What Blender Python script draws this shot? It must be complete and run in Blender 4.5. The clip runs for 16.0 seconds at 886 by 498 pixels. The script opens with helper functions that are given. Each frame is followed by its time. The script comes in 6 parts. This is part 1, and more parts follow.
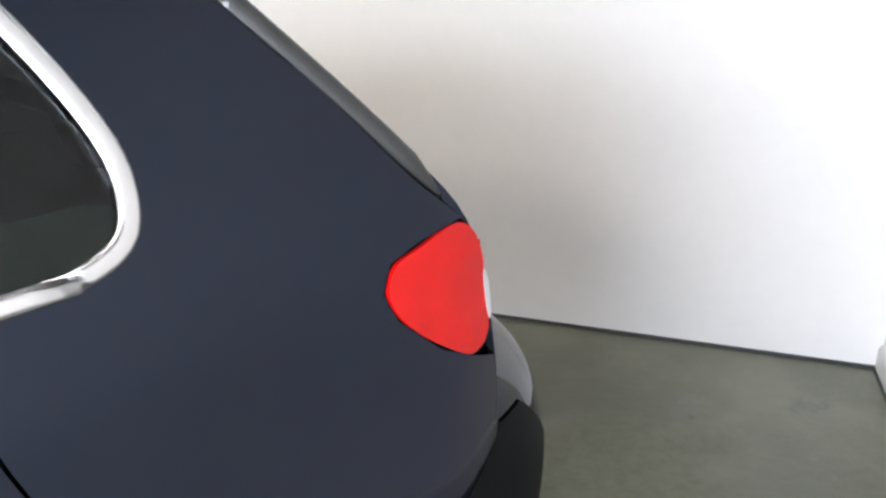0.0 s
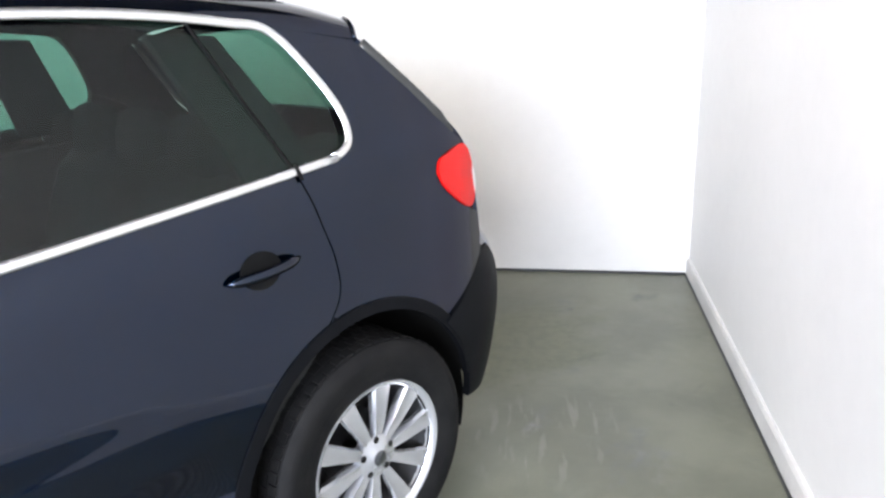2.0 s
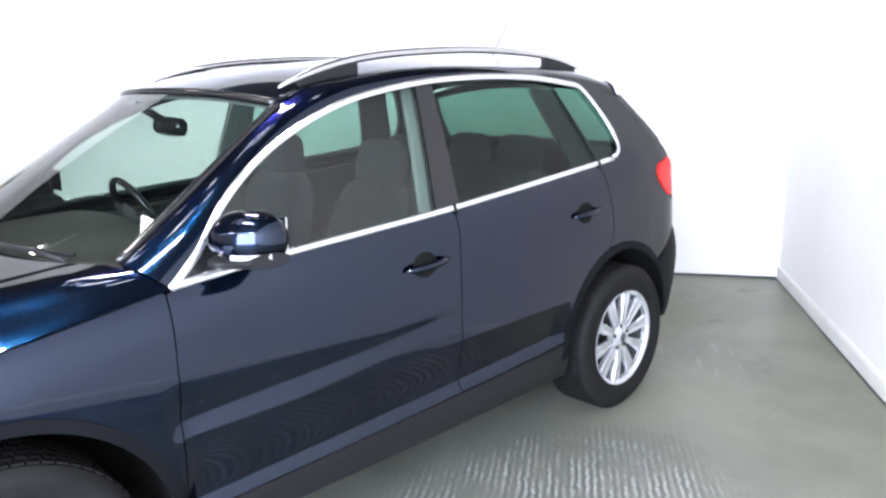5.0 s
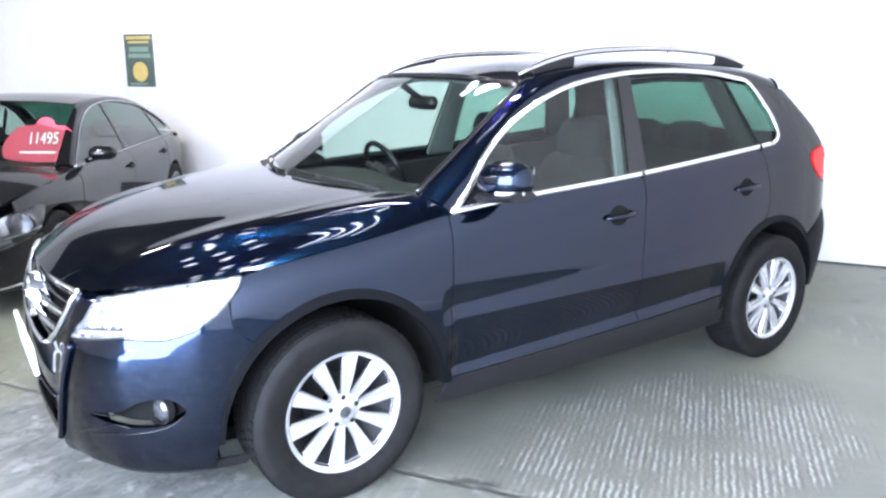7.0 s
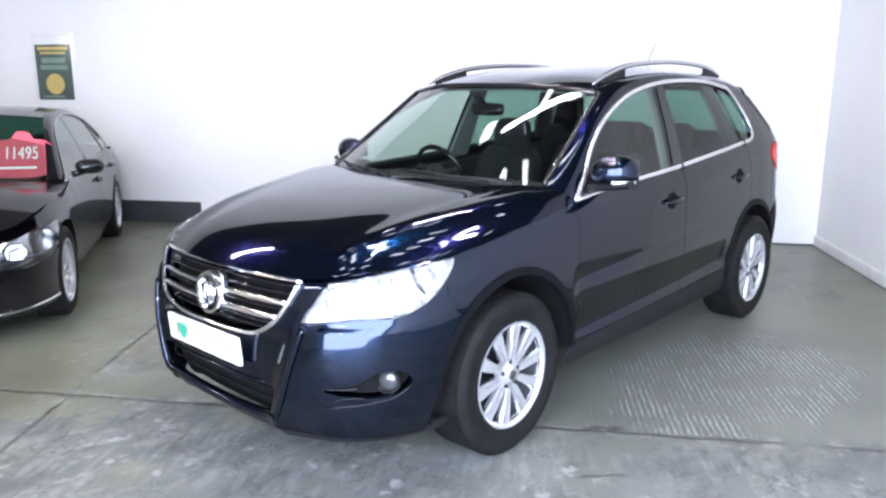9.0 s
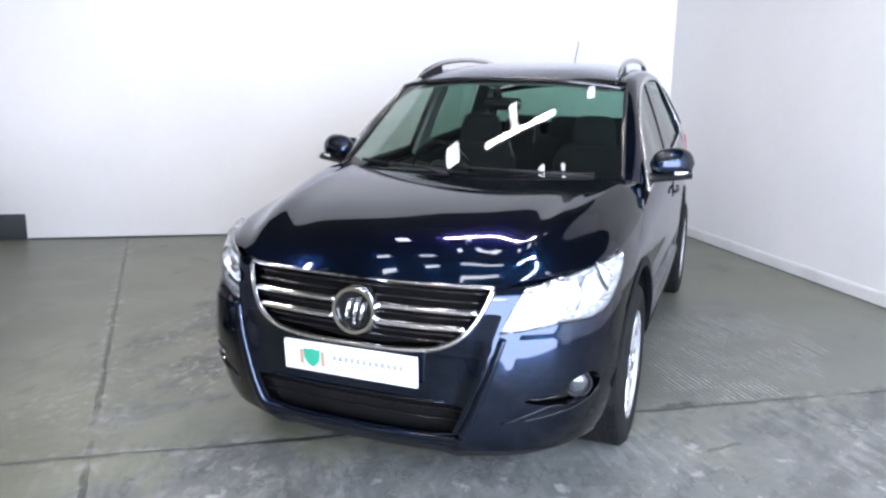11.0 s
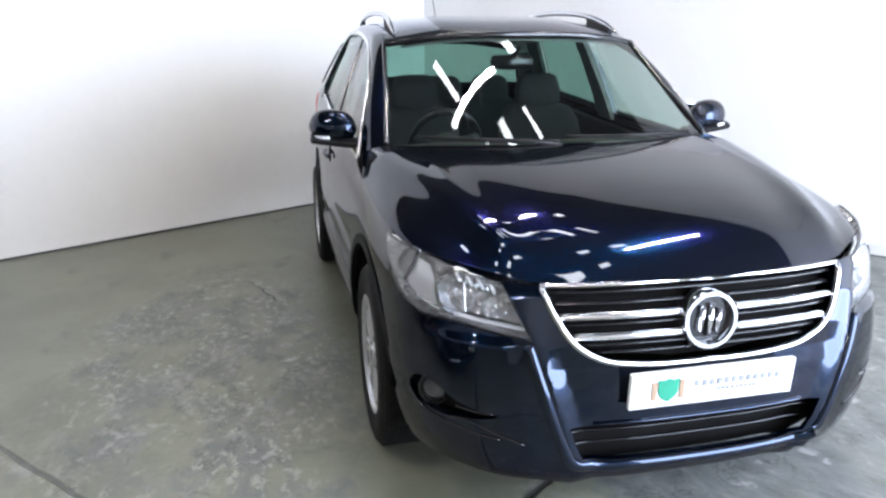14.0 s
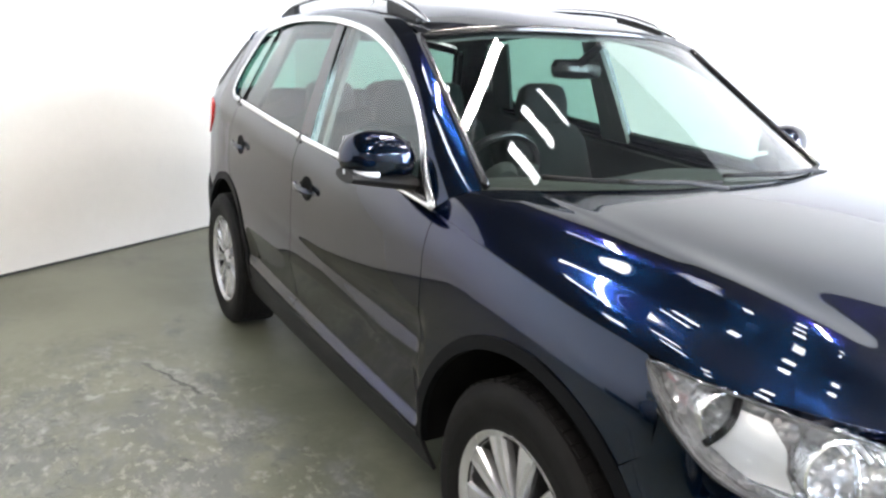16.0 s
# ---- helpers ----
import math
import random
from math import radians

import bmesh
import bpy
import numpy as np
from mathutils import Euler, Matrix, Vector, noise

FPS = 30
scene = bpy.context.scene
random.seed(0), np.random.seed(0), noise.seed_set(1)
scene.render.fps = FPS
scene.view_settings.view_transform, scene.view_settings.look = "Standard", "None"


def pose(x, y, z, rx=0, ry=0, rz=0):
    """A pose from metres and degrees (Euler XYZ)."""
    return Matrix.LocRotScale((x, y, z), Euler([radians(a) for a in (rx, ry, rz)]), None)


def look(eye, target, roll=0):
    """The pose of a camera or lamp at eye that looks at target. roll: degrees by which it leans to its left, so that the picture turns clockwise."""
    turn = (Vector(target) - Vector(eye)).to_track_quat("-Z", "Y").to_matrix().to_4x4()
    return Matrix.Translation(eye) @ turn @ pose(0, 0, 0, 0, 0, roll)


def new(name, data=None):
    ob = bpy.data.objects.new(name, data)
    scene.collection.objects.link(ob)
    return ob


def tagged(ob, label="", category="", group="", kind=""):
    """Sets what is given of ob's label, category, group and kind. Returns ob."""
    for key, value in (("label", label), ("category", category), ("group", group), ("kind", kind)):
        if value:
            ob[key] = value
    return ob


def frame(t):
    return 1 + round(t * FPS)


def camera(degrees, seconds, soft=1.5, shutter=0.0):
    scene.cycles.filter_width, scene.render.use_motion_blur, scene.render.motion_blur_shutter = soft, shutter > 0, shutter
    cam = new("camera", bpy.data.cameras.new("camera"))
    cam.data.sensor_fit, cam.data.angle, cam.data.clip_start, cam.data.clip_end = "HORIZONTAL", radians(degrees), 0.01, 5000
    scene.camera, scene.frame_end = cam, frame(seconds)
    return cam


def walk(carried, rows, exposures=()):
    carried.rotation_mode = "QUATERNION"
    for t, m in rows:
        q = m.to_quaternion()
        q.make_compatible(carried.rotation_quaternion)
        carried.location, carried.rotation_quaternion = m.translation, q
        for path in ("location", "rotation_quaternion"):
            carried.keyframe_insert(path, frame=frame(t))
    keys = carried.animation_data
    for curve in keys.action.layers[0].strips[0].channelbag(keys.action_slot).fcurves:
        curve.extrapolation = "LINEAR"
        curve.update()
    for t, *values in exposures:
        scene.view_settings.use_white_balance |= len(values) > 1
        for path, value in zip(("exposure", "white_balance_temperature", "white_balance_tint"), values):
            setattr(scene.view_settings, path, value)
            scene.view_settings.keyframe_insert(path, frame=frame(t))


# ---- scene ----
LENS = 61.51
PATH = [
    (0, pose(-1.186, 1.584, 1.463, 70.87, 1.15, 143.10)),
    (0.5, pose(-0.940, 1.775, 1.482, 71.10, 3.81, 137.56)),
    (1, pose(-0.692, 1.983, 1.501, 71.40, 3.27, 138.56)),
    (1.5, pose(-0.427, 2.124, 1.502, 71.91, 2.97, 136.02)),
    (2, pose(-0.117, 2.287, 1.530, 72.56, 2.22, 132.55)),
    (2.5, pose(0.177, 2.451, 1.526, 73.79, 2.20, 131.86)),
    (3, pose(0.477, 2.580, 1.537, 74.79, 1.72, 132.77)),
    (5.5, pose(1.853, 2.744, 1.550, 78.43, 0.76, 137.51)),
    (6, pose(2.040, 2.826, 1.551, 78.86, 0.65, 140.96)),
    (6.5, pose(2.235, 3.023, 1.531, 78.01, 0.42, 144.69)),
    (7, pose(2.439, 3.113, 1.531, 76.94, -0.37, 145.44)),
    (7.5, pose(2.753, 3.109, 1.521, 77.35, 0.12, 142.81)),
    (8, pose(3.019, 2.950, 1.488, 78.08, -0.27, 140.26)),
    (8.5, pose(3.330, 2.779, 1.504, 78.18, -0.22, 138.16)),
    (9, pose(3.679, 2.626, 1.516, 77.84, -0.09, 132.31)),
    (9.5, pose(3.908, 2.308, 1.490, 77.78, -0.64, 129.17)),
    (12, pose(4.541, 0.403, 1.490, 76.77, 0.65, 98.75)),
    (12.5, pose(4.456, -0.023, 1.501, 76.03, 1.40, 94.32)),
    (13, pose(4.384, -0.457, 1.500, 75.65, 1.16, 88.22)),
    (13.5, pose(4.159, -0.835, 1.497, 74.76, 1.18, 81.57)),
    (14, pose(3.960, -1.192, 1.473, 74.91, 0.48, 76.89)),
    (14.5, pose(3.711, -1.494, 1.442, 75.28, -1.27, 70.26)),
    (15, pose(3.345, -1.673, 1.470, 74.78, -2.07, 66.27)),
    (15.2, pose(3.182, -1.740, 1.463, 74.25, -2.06, 65.43)),
    (15.5, pose(2.936, -1.804, 1.448, 74.97, -1.69, 63.59)),
    (16, pose(2.569, -1.826, 1.425, 75.62, -2.25, 60.10)),
]
cam = camera(LENS, 16.0, soft=2.5)
walk(cam, PATH, exposures=[(0, 0.29, 7350, 17), (1.2, 0.64, 7250, 18), (2.2, 0.57, 7250, 17), (3.0, 0.41, 7200, 17), (5.5, 0.90, 6720, 18), (7.2, 0.98, 6480, 18), (9.0, 0.34, 6550, 20), (9.5, 0.21, 6600, 20), (12.0, 0.09, 6650, 18), (13.5, 0.17, 6650, 17), (15.0, 0.72, 6900, 14), (16.0, 1.08, 7100, 14)])

# ---------------------------------------------------------------- light
world = bpy.data.worlds.new("world")
scene.world = world
world.use_nodes = True
world.node_tree.nodes["Background"].inputs[0].default_value = (0.9, 0.95, 1.0, 1)
world.node_tree.nodes["Background"].inputs[1].default_value = 0.3


# ---------------------------------------------------------------- materials
def material(name, colour, rough=0.5, metal=0.0, coat=0.0, grain=0.0, scale=8.0, bump=0.0, spec=0.5, second=None, emit=0.0):
    """A Principled material whose colour and gloss drift at two scales."""
    m = bpy.data.materials.new(name)
    m.use_nodes = True
    nt = m.node_tree
    b = nt.nodes["Principled BSDF"]
    b.inputs["Base Color"].default_value = (*colour, 1)
    b.inputs["Roughness"].default_value = rough
    b.inputs["Metallic"].default_value = metal
    b.inputs["Coat Weight"].default_value = coat
    b.inputs["Coat Roughness"].default_value = 0.02
    b.inputs["Specular IOR Level"].default_value = spec
    if emit:
        b.inputs["Emission Color"].default_value = (*colour, 1)
        b.inputs["Emission Strength"].default_value = emit
    if grain or bump:
        co = nt.nodes.new("ShaderNodeTexCoord")
        n1 = nt.nodes.new("ShaderNodeTexNoise")
        n1.inputs["Scale"].default_value, n1.inputs["Detail"].default_value = scale, 6
        n2 = nt.nodes.new("ShaderNodeTexNoise")
        n2.inputs["Scale"].default_value, n2.inputs["Detail"].default_value = scale * 14, 3
        for n in (n1, n2):
            nt.links.new(co.outputs["Object"], n.inputs["Vector"])
        add = nt.nodes.new("ShaderNodeMath")
        add.operation = "MULTIPLY_ADD"
        nt.links.new(n2.outputs["Fac"], add.inputs[0])
        add.inputs[1].default_value = 0.35
        nt.links.new(n1.outputs["Fac"], add.inputs[2])
        ramp = nt.nodes.new("ShaderNodeMapRange")
        ramp.inputs["From Min"].default_value, ramp.inputs["From Max"].default_value = 0.45, 0.95
        nt.links.new(add.outputs[0], ramp.inputs["Value"])
        mix = nt.nodes.new("ShaderNodeMix")
        mix.data_type = "RGBA"
        dark = second or tuple(c * (1 - grain) for c in colour)
        mix.inputs["A"].default_value, mix.inputs["B"].default_value = (*dark, 1), (*colour, 1)
        nt.links.new(ramp.outputs[0], mix.inputs["Factor"])
        nt.links.new(mix.outputs["Result"], b.inputs["Base Color"])
        if bump:
            bp = nt.nodes.new("ShaderNodeBump")
            bp.inputs["Strength"].default_value, bp.inputs["Distance"].default_value = bump, 0.004
            nt.links.new(n2.outputs["Fac"], bp.inputs["Height"])
            nt.links.new(bp.outputs["Normal"], b.inputs["Normal"])
    return m


def glass(name, tint, gloss=1.0, film=0.04):
    """Thin car glass: lets tinted light through and mirrors by Fresnel."""
    m = bpy.data.materials.new(name)
    m.use_nodes = True
    nt = m.node_tree
    nt.nodes.clear()
    out = nt.nodes.new("ShaderNodeOutputMaterial")
    clear, gl = nt.nodes.new("ShaderNodeBsdfTransparent"), nt.nodes.new("ShaderNodeBsdfGlossy")
    clear.inputs["Color"].default_value = (*tint, 1)
    gl.inputs["Roughness"].default_value = 0.0
    gl.inputs["Color"].default_value = (gloss, gloss, gloss, 1)
    lw, mix = nt.nodes.new("ShaderNodeLayerWeight"), nt.nodes.new("ShaderNodeMixShader")
    lw.inputs["Blend"].default_value = 0.5
    power, fr = nt.nodes.new("ShaderNodeMath"), nt.nodes.new("ShaderNodeMath")
    power.operation, fr.operation = "POWER", "MULTIPLY_ADD"
    power.inputs[1].default_value = 5.0
    fr.inputs[1].default_value, fr.inputs[2].default_value = 0.93, film
    nt.links.new(lw.outputs["Facing"], power.inputs[0])
    nt.links.new(power.outputs[0], fr.inputs[0])
    nt.links.new(fr.outputs[0], mix.inputs[0])
    nt.links.new(clear.outputs[0], mix.inputs[1])
    nt.links.new(gl.outputs[0], mix.inputs[2])
    nt.links.new(mix.outputs[0], out.inputs["Surface"])
    return m


def clear(name):
    """The inner face of a pane, which only lets light through."""
    m = bpy.data.materials.new(name)
    m.use_nodes = True
    nt = m.node_tree
    nt.nodes.clear()
    out, tr = nt.nodes.new("ShaderNodeOutputMaterial"), nt.nodes.new("ShaderNodeBsdfTransparent")
    tr.inputs["Color"].default_value = (0.985, 0.99, 0.985, 1)
    nt.links.new(tr.outputs[0], out.inputs["Surface"])
    return m


def glow(name, colour, strength):
    m = bpy.data.materials.new(name)
    m.use_nodes = True
    nt = m.node_tree
    nt.nodes.clear()
    out, em = nt.nodes.new("ShaderNodeOutputMaterial"), nt.nodes.new("ShaderNodeEmission")
    em.inputs[0].default_value, em.inputs[1].default_value = (*colour, 1), strength
    nt.links.new(em.outputs[0], out.inputs["Surface"])
    return m


PAINT = material("dark_blue_metallic_paint", (0.0006, 0.0098, 0.0320), 0.185, 0.95, 1.0, 0.15, 3.0)
PAINT.node_tree.nodes["Principled BSDF"].inputs["Specular Tint"].default_value = (0.02, 0.10, 0.26, 1)
PAINT.node_tree.nodes["Principled BSDF"].inputs["Coat IOR"].default_value = 1.48
PAINT.node_tree.nodes["Principled BSDF"].inputs["Coat Roughness"].default_value = 0.03
BLACKPAINT = material("black_car_paint", (0.004, 0.004, 0.005), 0.5, 0.0, 0.8, 0.2, 3.0, spec=0.05)
PLASTIC = material("black_plastic", (0.012, 0.012, 0.0135), 0.55, grain=0.3, scale=20, bump=0.2, spec=0.28)
GLOSSBLACK = material("gloss_black_trim", (0.008, 0.008, 0.009), 0.12)
LINER = material("dark_liner", (0.009, 0.009, 0.009), 0.9, grain=0.4, scale=12, spec=0.08)
CHROME = material("chrome", (0.82, 0.82, 0.83), 0.06, 1.0)
SATIN = material("satin_aluminium", (0.72, 0.72, 0.73), 0.22, 1.0, grain=0.08, scale=20)
ALLOY = material("silver_alloy_paint", (0.66, 0.67, 0.69), 0.27, 0.7, 0.6, 0.12, 14)
BRIGHT = material("bright_polished_trim", (0.88, 0.88, 0.87), 0.26, 0.92, grain=0.06, scale=20)
ARCHTRIM = material("dark_arch_moulding", (0.004, 0.0046, 0.006), 0.55, grain=0.25, scale=14, bump=0.1, spec=0.1)
RUBBER = material("tyre_rubber", (0.0055, 0.0055, 0.006), 0.66, grain=0.45, scale=16, bump=0.25, second=(0.012, 0.0119, 0.0117), spec=0.14)
WINDSCREEN = glass("windscreen_glass", (0.67, 0.757, 0.72), film=0.06)
SIDEGLASS = glass("green_side_glass", (0.61, 0.75, 0.70), film=0.048)
PRIVACY = glass("privacy_glass", (0.265, 0.475, 0.41), film=0.03)
INNERFACE = clear("inner_face_of_glass")
LAMPLENS = glass("clear_lamp_lens", (0.95, 0.96, 0.97))
REFLECTOR = material("lamp_reflector", (0.95, 0.95, 0.95), 0.08, 1.0, grain=0.1, scale=9, bump=0.8)
LAMPBACK = material("lamp_chrome_backing", (0.70, 0.70, 0.71), 0.12, 0.7)


def facets(mat, scale, depth):
    """Small pressed facets, as in a lamp's mirror."""
    nt = mat.node_tree
    co, cells, bp = nt.nodes.new("ShaderNodeTexCoord"), nt.nodes.new("ShaderNodeTexVoronoi"), nt.nodes.new("ShaderNodeBump")
    cells.inputs["Scale"].default_value = scale
    bp.inputs["Strength"].default_value, bp.inputs["Distance"].default_value = 1.0, depth
    nt.links.new(co.outputs["Object"], cells.inputs["Vector"])
    nt.links.new(cells.outputs["Distance"], bp.inputs["Height"])
    nt.links.new(bp.outputs["Normal"], nt.nodes["Principled BSDF"].inputs["Normal"])


facets(LAMPBACK, 52.0, 0.012)
LAMPTRIM = material("lamp_silver_trim", (0.80, 0.82, 0.84), 0.28, 0.4, grain=0.1, scale=25)
GLASSEDGE = material("grey_glass_edge", (0.030, 0.032, 0.031), 0.3, 0.0, 0.3, 0.2, 12)
FOGGLASS = material("fog_lamp_glass", (0.07, 0.075, 0.08), 0.08, 0.3, 1.0, 0.3, 40)
REDLENS = material("red_lamp_lens", (0.78, 0.010, 0.008), 0.25, 0.0, 0.25, 0.15, 20, spec=0.25)
CABIN = material("dark_grey_cabin_trim", (0.018, 0.0195, 0.018), 0.7, grain=0.35, scale=15, bump=0.2)
CLOTH = material("charcoal_seat_cloth", (0.013, 0.013, 0.014), 0.9, grain=0.4, scale=40, bump=0.4)
HEADLINER = material("pale_grey_headliner", (0.17, 0.175, 0.165), 0.9, grain=0.12, scale=10)
PLATEWHITE = material("white_plate", (0.82, 0.83, 0.83), 0.35, grain=0.05, scale=10)
GREEN = material("green_badge", (0.02, 0.32, 0.2), 0.45, grain=0.15, scale=30)
TAN = material("tan_crest", (0.45, 0.3, 0.2), 0.5, grain=0.25, scale=60)
GREYTEXT = material("grey_print", (0.30, 0.31, 0.33), 0.5, grain=0.1, scale=40)
WALLPAINT = material("white_wall_paint", (0.745, 0.745, 0.735), 0.6, grain=0.07, scale=1.1, bump=0.25)
SKIRT = material("white_skirting_paint", (0.72, 0.72, 0.7), 0.45, grain=0.2, scale=3.0, bump=0.2)
DARKSKIRT = material("dark_slate_paint", (0.035, 0.04, 0.043), 0.5, grain=0.25, scale=4.0, bump=0.2)
ROOFSHEET = material("dark_roof_sheeting", (0.05, 0.05, 0.055), 0.7, grain=0.3, scale=2.0)
LAMPBODY = material("white_lamp_casing", (0.75, 0.75, 0.74), 0.4, grain=0.06, scale=6)
TUBE = glow("fluorescent_tube_light", (1.0, 0.97, 0.93), 245.0)
SKYPANE = glow("daylight_in_rooflight", (0.85, 0.93, 1.0), 16.0)


# ---------------------------------------------------------------- building tools
def part(name, bm, mat, parent=None, label="", smooth=True):
    me = bpy.data.meshes.new(name)
    if smooth:
        for f in bm.faces:
            f.smooth = True
    bm.to_mesh(me)
    bm.free()
    me.materials.append(mat)
    ob = new(name, me)
    ob.parent = parent
    return tagged(ob, label)


def thing(name, label, category, group="", kind="", at=None):
    ob = new(name)
    ob.empty_display_size = 0.1
    if at is not None:
        ob.matrix_basis = at
    return tagged(ob, label, category, group, kind)


def soft_edges(bm, angle=32):
    for e in bm.edges:
        if len(e.link_faces) == 2 and e.calc_face_angle(0) > radians(angle):
            e.smooth = False


def box(bm, lo, hi, m=None, bevel=0.0):
    made = bmesh.ops.create_cube(bm, size=1)["verts"]
    for v in made:
        v.co = Vector([lo[i] + (v.co[i] + 0.5) * (hi[i] - lo[i]) for i in range(3)])
    if bevel:
        es = {e for v in made for e in v.link_edges}
        r = bmesh.ops.bevel(bm, geom=list(es), offset=bevel, segments=2, affect="EDGES", profile=0.6)
        made = list({v for f in r["faces"] for v in f.verts} | {v for v in made if v.is_valid})
    if m is not None:
        bmesh.ops.transform(bm, matrix=m, verts=[v for v in made if v.is_valid])
    return made


def block(name, lo, hi, mat, parent=None, label="", bevel=0.004, m=None):
    bm = bmesh.new()
    box(bm, lo, hi, m, bevel)
    soft_edges(bm)
    return part(name, bm, mat, parent, label)


def spline(keys, n=40, closed=False):
    """A smooth line of n points through the keys."""
    k = np.asarray(keys, float)
    if closed:
        k = np.vstack([k, k[:1]])
    d = np.r_[0, np.cumsum(np.maximum(np.linalg.norm(np.diff(k, axis=0), axis=1), 1e-9) ** 0.7)]
    t = np.linspace(0, d[-1], n)
    return np.stack([hermite(d, k[:, i], closed)(t) for i in range(k.shape[1])], -1)


def hermite(xs, ys, closed=False):
    xs, ys = np.asarray(xs, float), np.asarray(ys, float)
    h, s = np.diff(xs), np.diff(ys) / np.diff(xs)
    m = np.empty_like(ys)
    m[1:-1] = (s[:-1] * h[1:] + s[1:] * h[:-1]) / (h[1:] + h[:-1])
    m[0], m[-1] = s[0], s[-1]
    if len(ys) > 2:
        m[0], m[-1] = 1.5 * s[0] - 0.5 * m[1], 1.5 * s[-1] - 0.5 * m[-2]
    if closed:
        m[0] = m[-1] = 0.5 * (s[0] + s[-1])

    def f(x):
        x = np.asarray(x, float)
        i = np.clip(np.searchsorted(xs, x) - 1, 0, len(h) - 1)
        t = (x - xs[i]) / h[i]
        t = np.clip(t, -0.5, 1.5)
        return ((2 * t**3 - 3 * t**2 + 1) * ys[i] + (t**3 - 2 * t**2 + t) * h[i] * m[i]
                + (-2 * t**3 + 3 * t**2) * ys[i + 1] + (t**3 - t**2) * h[i] * m[i + 1])
    return f


def net(points):
    """A smooth surface through a net of points; p runs along the rows' order, q along each row, both 0 to 1."""
    g = np.asarray(points, float)
    r, c = np.linspace(0, 1, g.shape[0]), np.linspace(0, 1, g.shape[1])
    rows = [[hermite(c, g[i, :, k]) for k in range(3)] for i in range(len(r))]

    def f(p, q):
        p, q = np.broadcast_arrays(np.asarray(p, float), np.asarray(q, float))
        shape, p, q = p.shape, p.ravel(), q.ravel()
        at = np.array([[rows[i][k](q) for k in range(3)] for i in range(len(r))])
        out = np.empty((len(p), 3))
        h = r[1] - r[0]
        d = np.empty_like(at)
        d[1:-1] = (at[2:] - at[:-2]) / (2 * h)
        d[0], d[-1] = (at[1] - at[0]) / h, (at[-1] - at[-2]) / h
        if len(r) > 2:
            d[0], d[-1] = 1.5 * d[0] - 0.5 * d[1], 1.5 * d[-1] - 0.5 * d[-2]
        i = np.clip((p / h).astype(int), 0, len(r) - 2)
        t = p / h - i
        j = np.arange(len(p))
        for k in range(3):
            out[:, k] = ((2 * t**3 - 3 * t**2 + 1) * at[i, k, j] + (t**3 - 2 * t**2 + t) * h * d[i, k, j]
                         + (-2 * t**3 + 3 * t**2) * at[i + 1, k, j] + (t**3 - t**2) * h * d[i + 1, k, j])
        return out.reshape(*shape, 3)
    return f


def inside(pts, poly):
    x, y = pts[:, 0], pts[:, 1]
    a, b = poly, np.roll(poly, -1, 0)
    hit = np.zeros(len(pts), bool)
    for (x1, y1), (x2, y2) in zip(a, b):
        if y1 != y2:
            c = ((y1 > y) != (y2 > y)) & (x < (x2 - x1) * (y - y1) / (y2 - y1) + x1)
            hit ^= c
    return hit


def trimmed(poly, holes, step):
    """Quads of a grid cut to an outline with holes: flat points, faces."""
    polys = [np.asarray(poly, float)] + [np.asarray(h, float) for h in holes]
    lo, hi = polys[0].min(0), polys[0].max(0)
    n = np.maximum(np.ceil((hi - lo) / step).astype(int), 2)
    gx, gy = np.linspace(lo[0], hi[0], n[0] + 1), np.linspace(lo[1], hi[1], n[1] + 1)
    P = np.stack(np.meshgrid(gx, gy, indexing="ij"), -1).reshape(-1, 2)
    cell = (hi - lo) / n
    idx = np.arange(len(P)).reshape(n[0] + 1, n[1] + 1)
    F = np.stack([idx[:-1, :-1], idx[1:, :-1], idx[1:, 1:], idx[:-1, 1:]], -1).reshape(-1, 4)
    cen = P[F].mean(1)
    keep = inside(cen, polys[0])
    for h in polys[1:]:
        keep &= ~inside(cen, h)
    F = F[keep]
    E = np.concatenate([F, np.roll(F, -1, 1)]).reshape(2, -1).T
    E = np.sort(E, 1)
    u, c = np.unique(E, axis=0, return_counts=True)
    edge = np.unique(u[c == 1])
    B = P[edge]
    best = np.full(len(B), 99.0)
    to = B.copy()
    for pl in polys:
        for a, b in zip(pl, np.roll(pl, -1, 0)):
            d = b - a
            L = (d / cell) @ (d / cell)
            if L < 1e-12:
                continue
            t = np.clip((((B - a) / cell) @ (d / cell)) / L, 0, 1)
            q = a + t[:, None] * d
            e = np.linalg.norm((B - q) / cell, axis=1)
            m = e < best
            best[m], to[m] = e[m], q[m]
    taken = set()
    for pl in polys:
        turn = np.roll(pl, -1, 0) - pl
        back = pl - np.roll(pl, 1, 0)
        cosv = (turn * back).sum(1) / (np.linalg.norm(turn, axis=1) * np.linalg.norm(back, axis=1) + 1e-12)
        for c in pl[cosv < 0.85]:
            i = int(np.argmin(np.linalg.norm((B - c) / cell, axis=1)))
            if i not in taken:
                taken.add(i)
                to[i] = c
    P[edge] = to
    a = P[F]
    area = 0.5 * np.abs((a[:, 2, 0] - a[:, 0, 0]) * (a[:, 3, 1] - a[:, 1, 1]) - (a[:, 3, 0] - a[:, 1, 0]) * (a[:, 2, 1] - a[:, 0, 1]))
    F = F[area > 1e-10]
    used = np.unique(F)
    back = np.full(len(P), -1)
    back[used] = np.arange(len(used))
    return P[used], back[F]


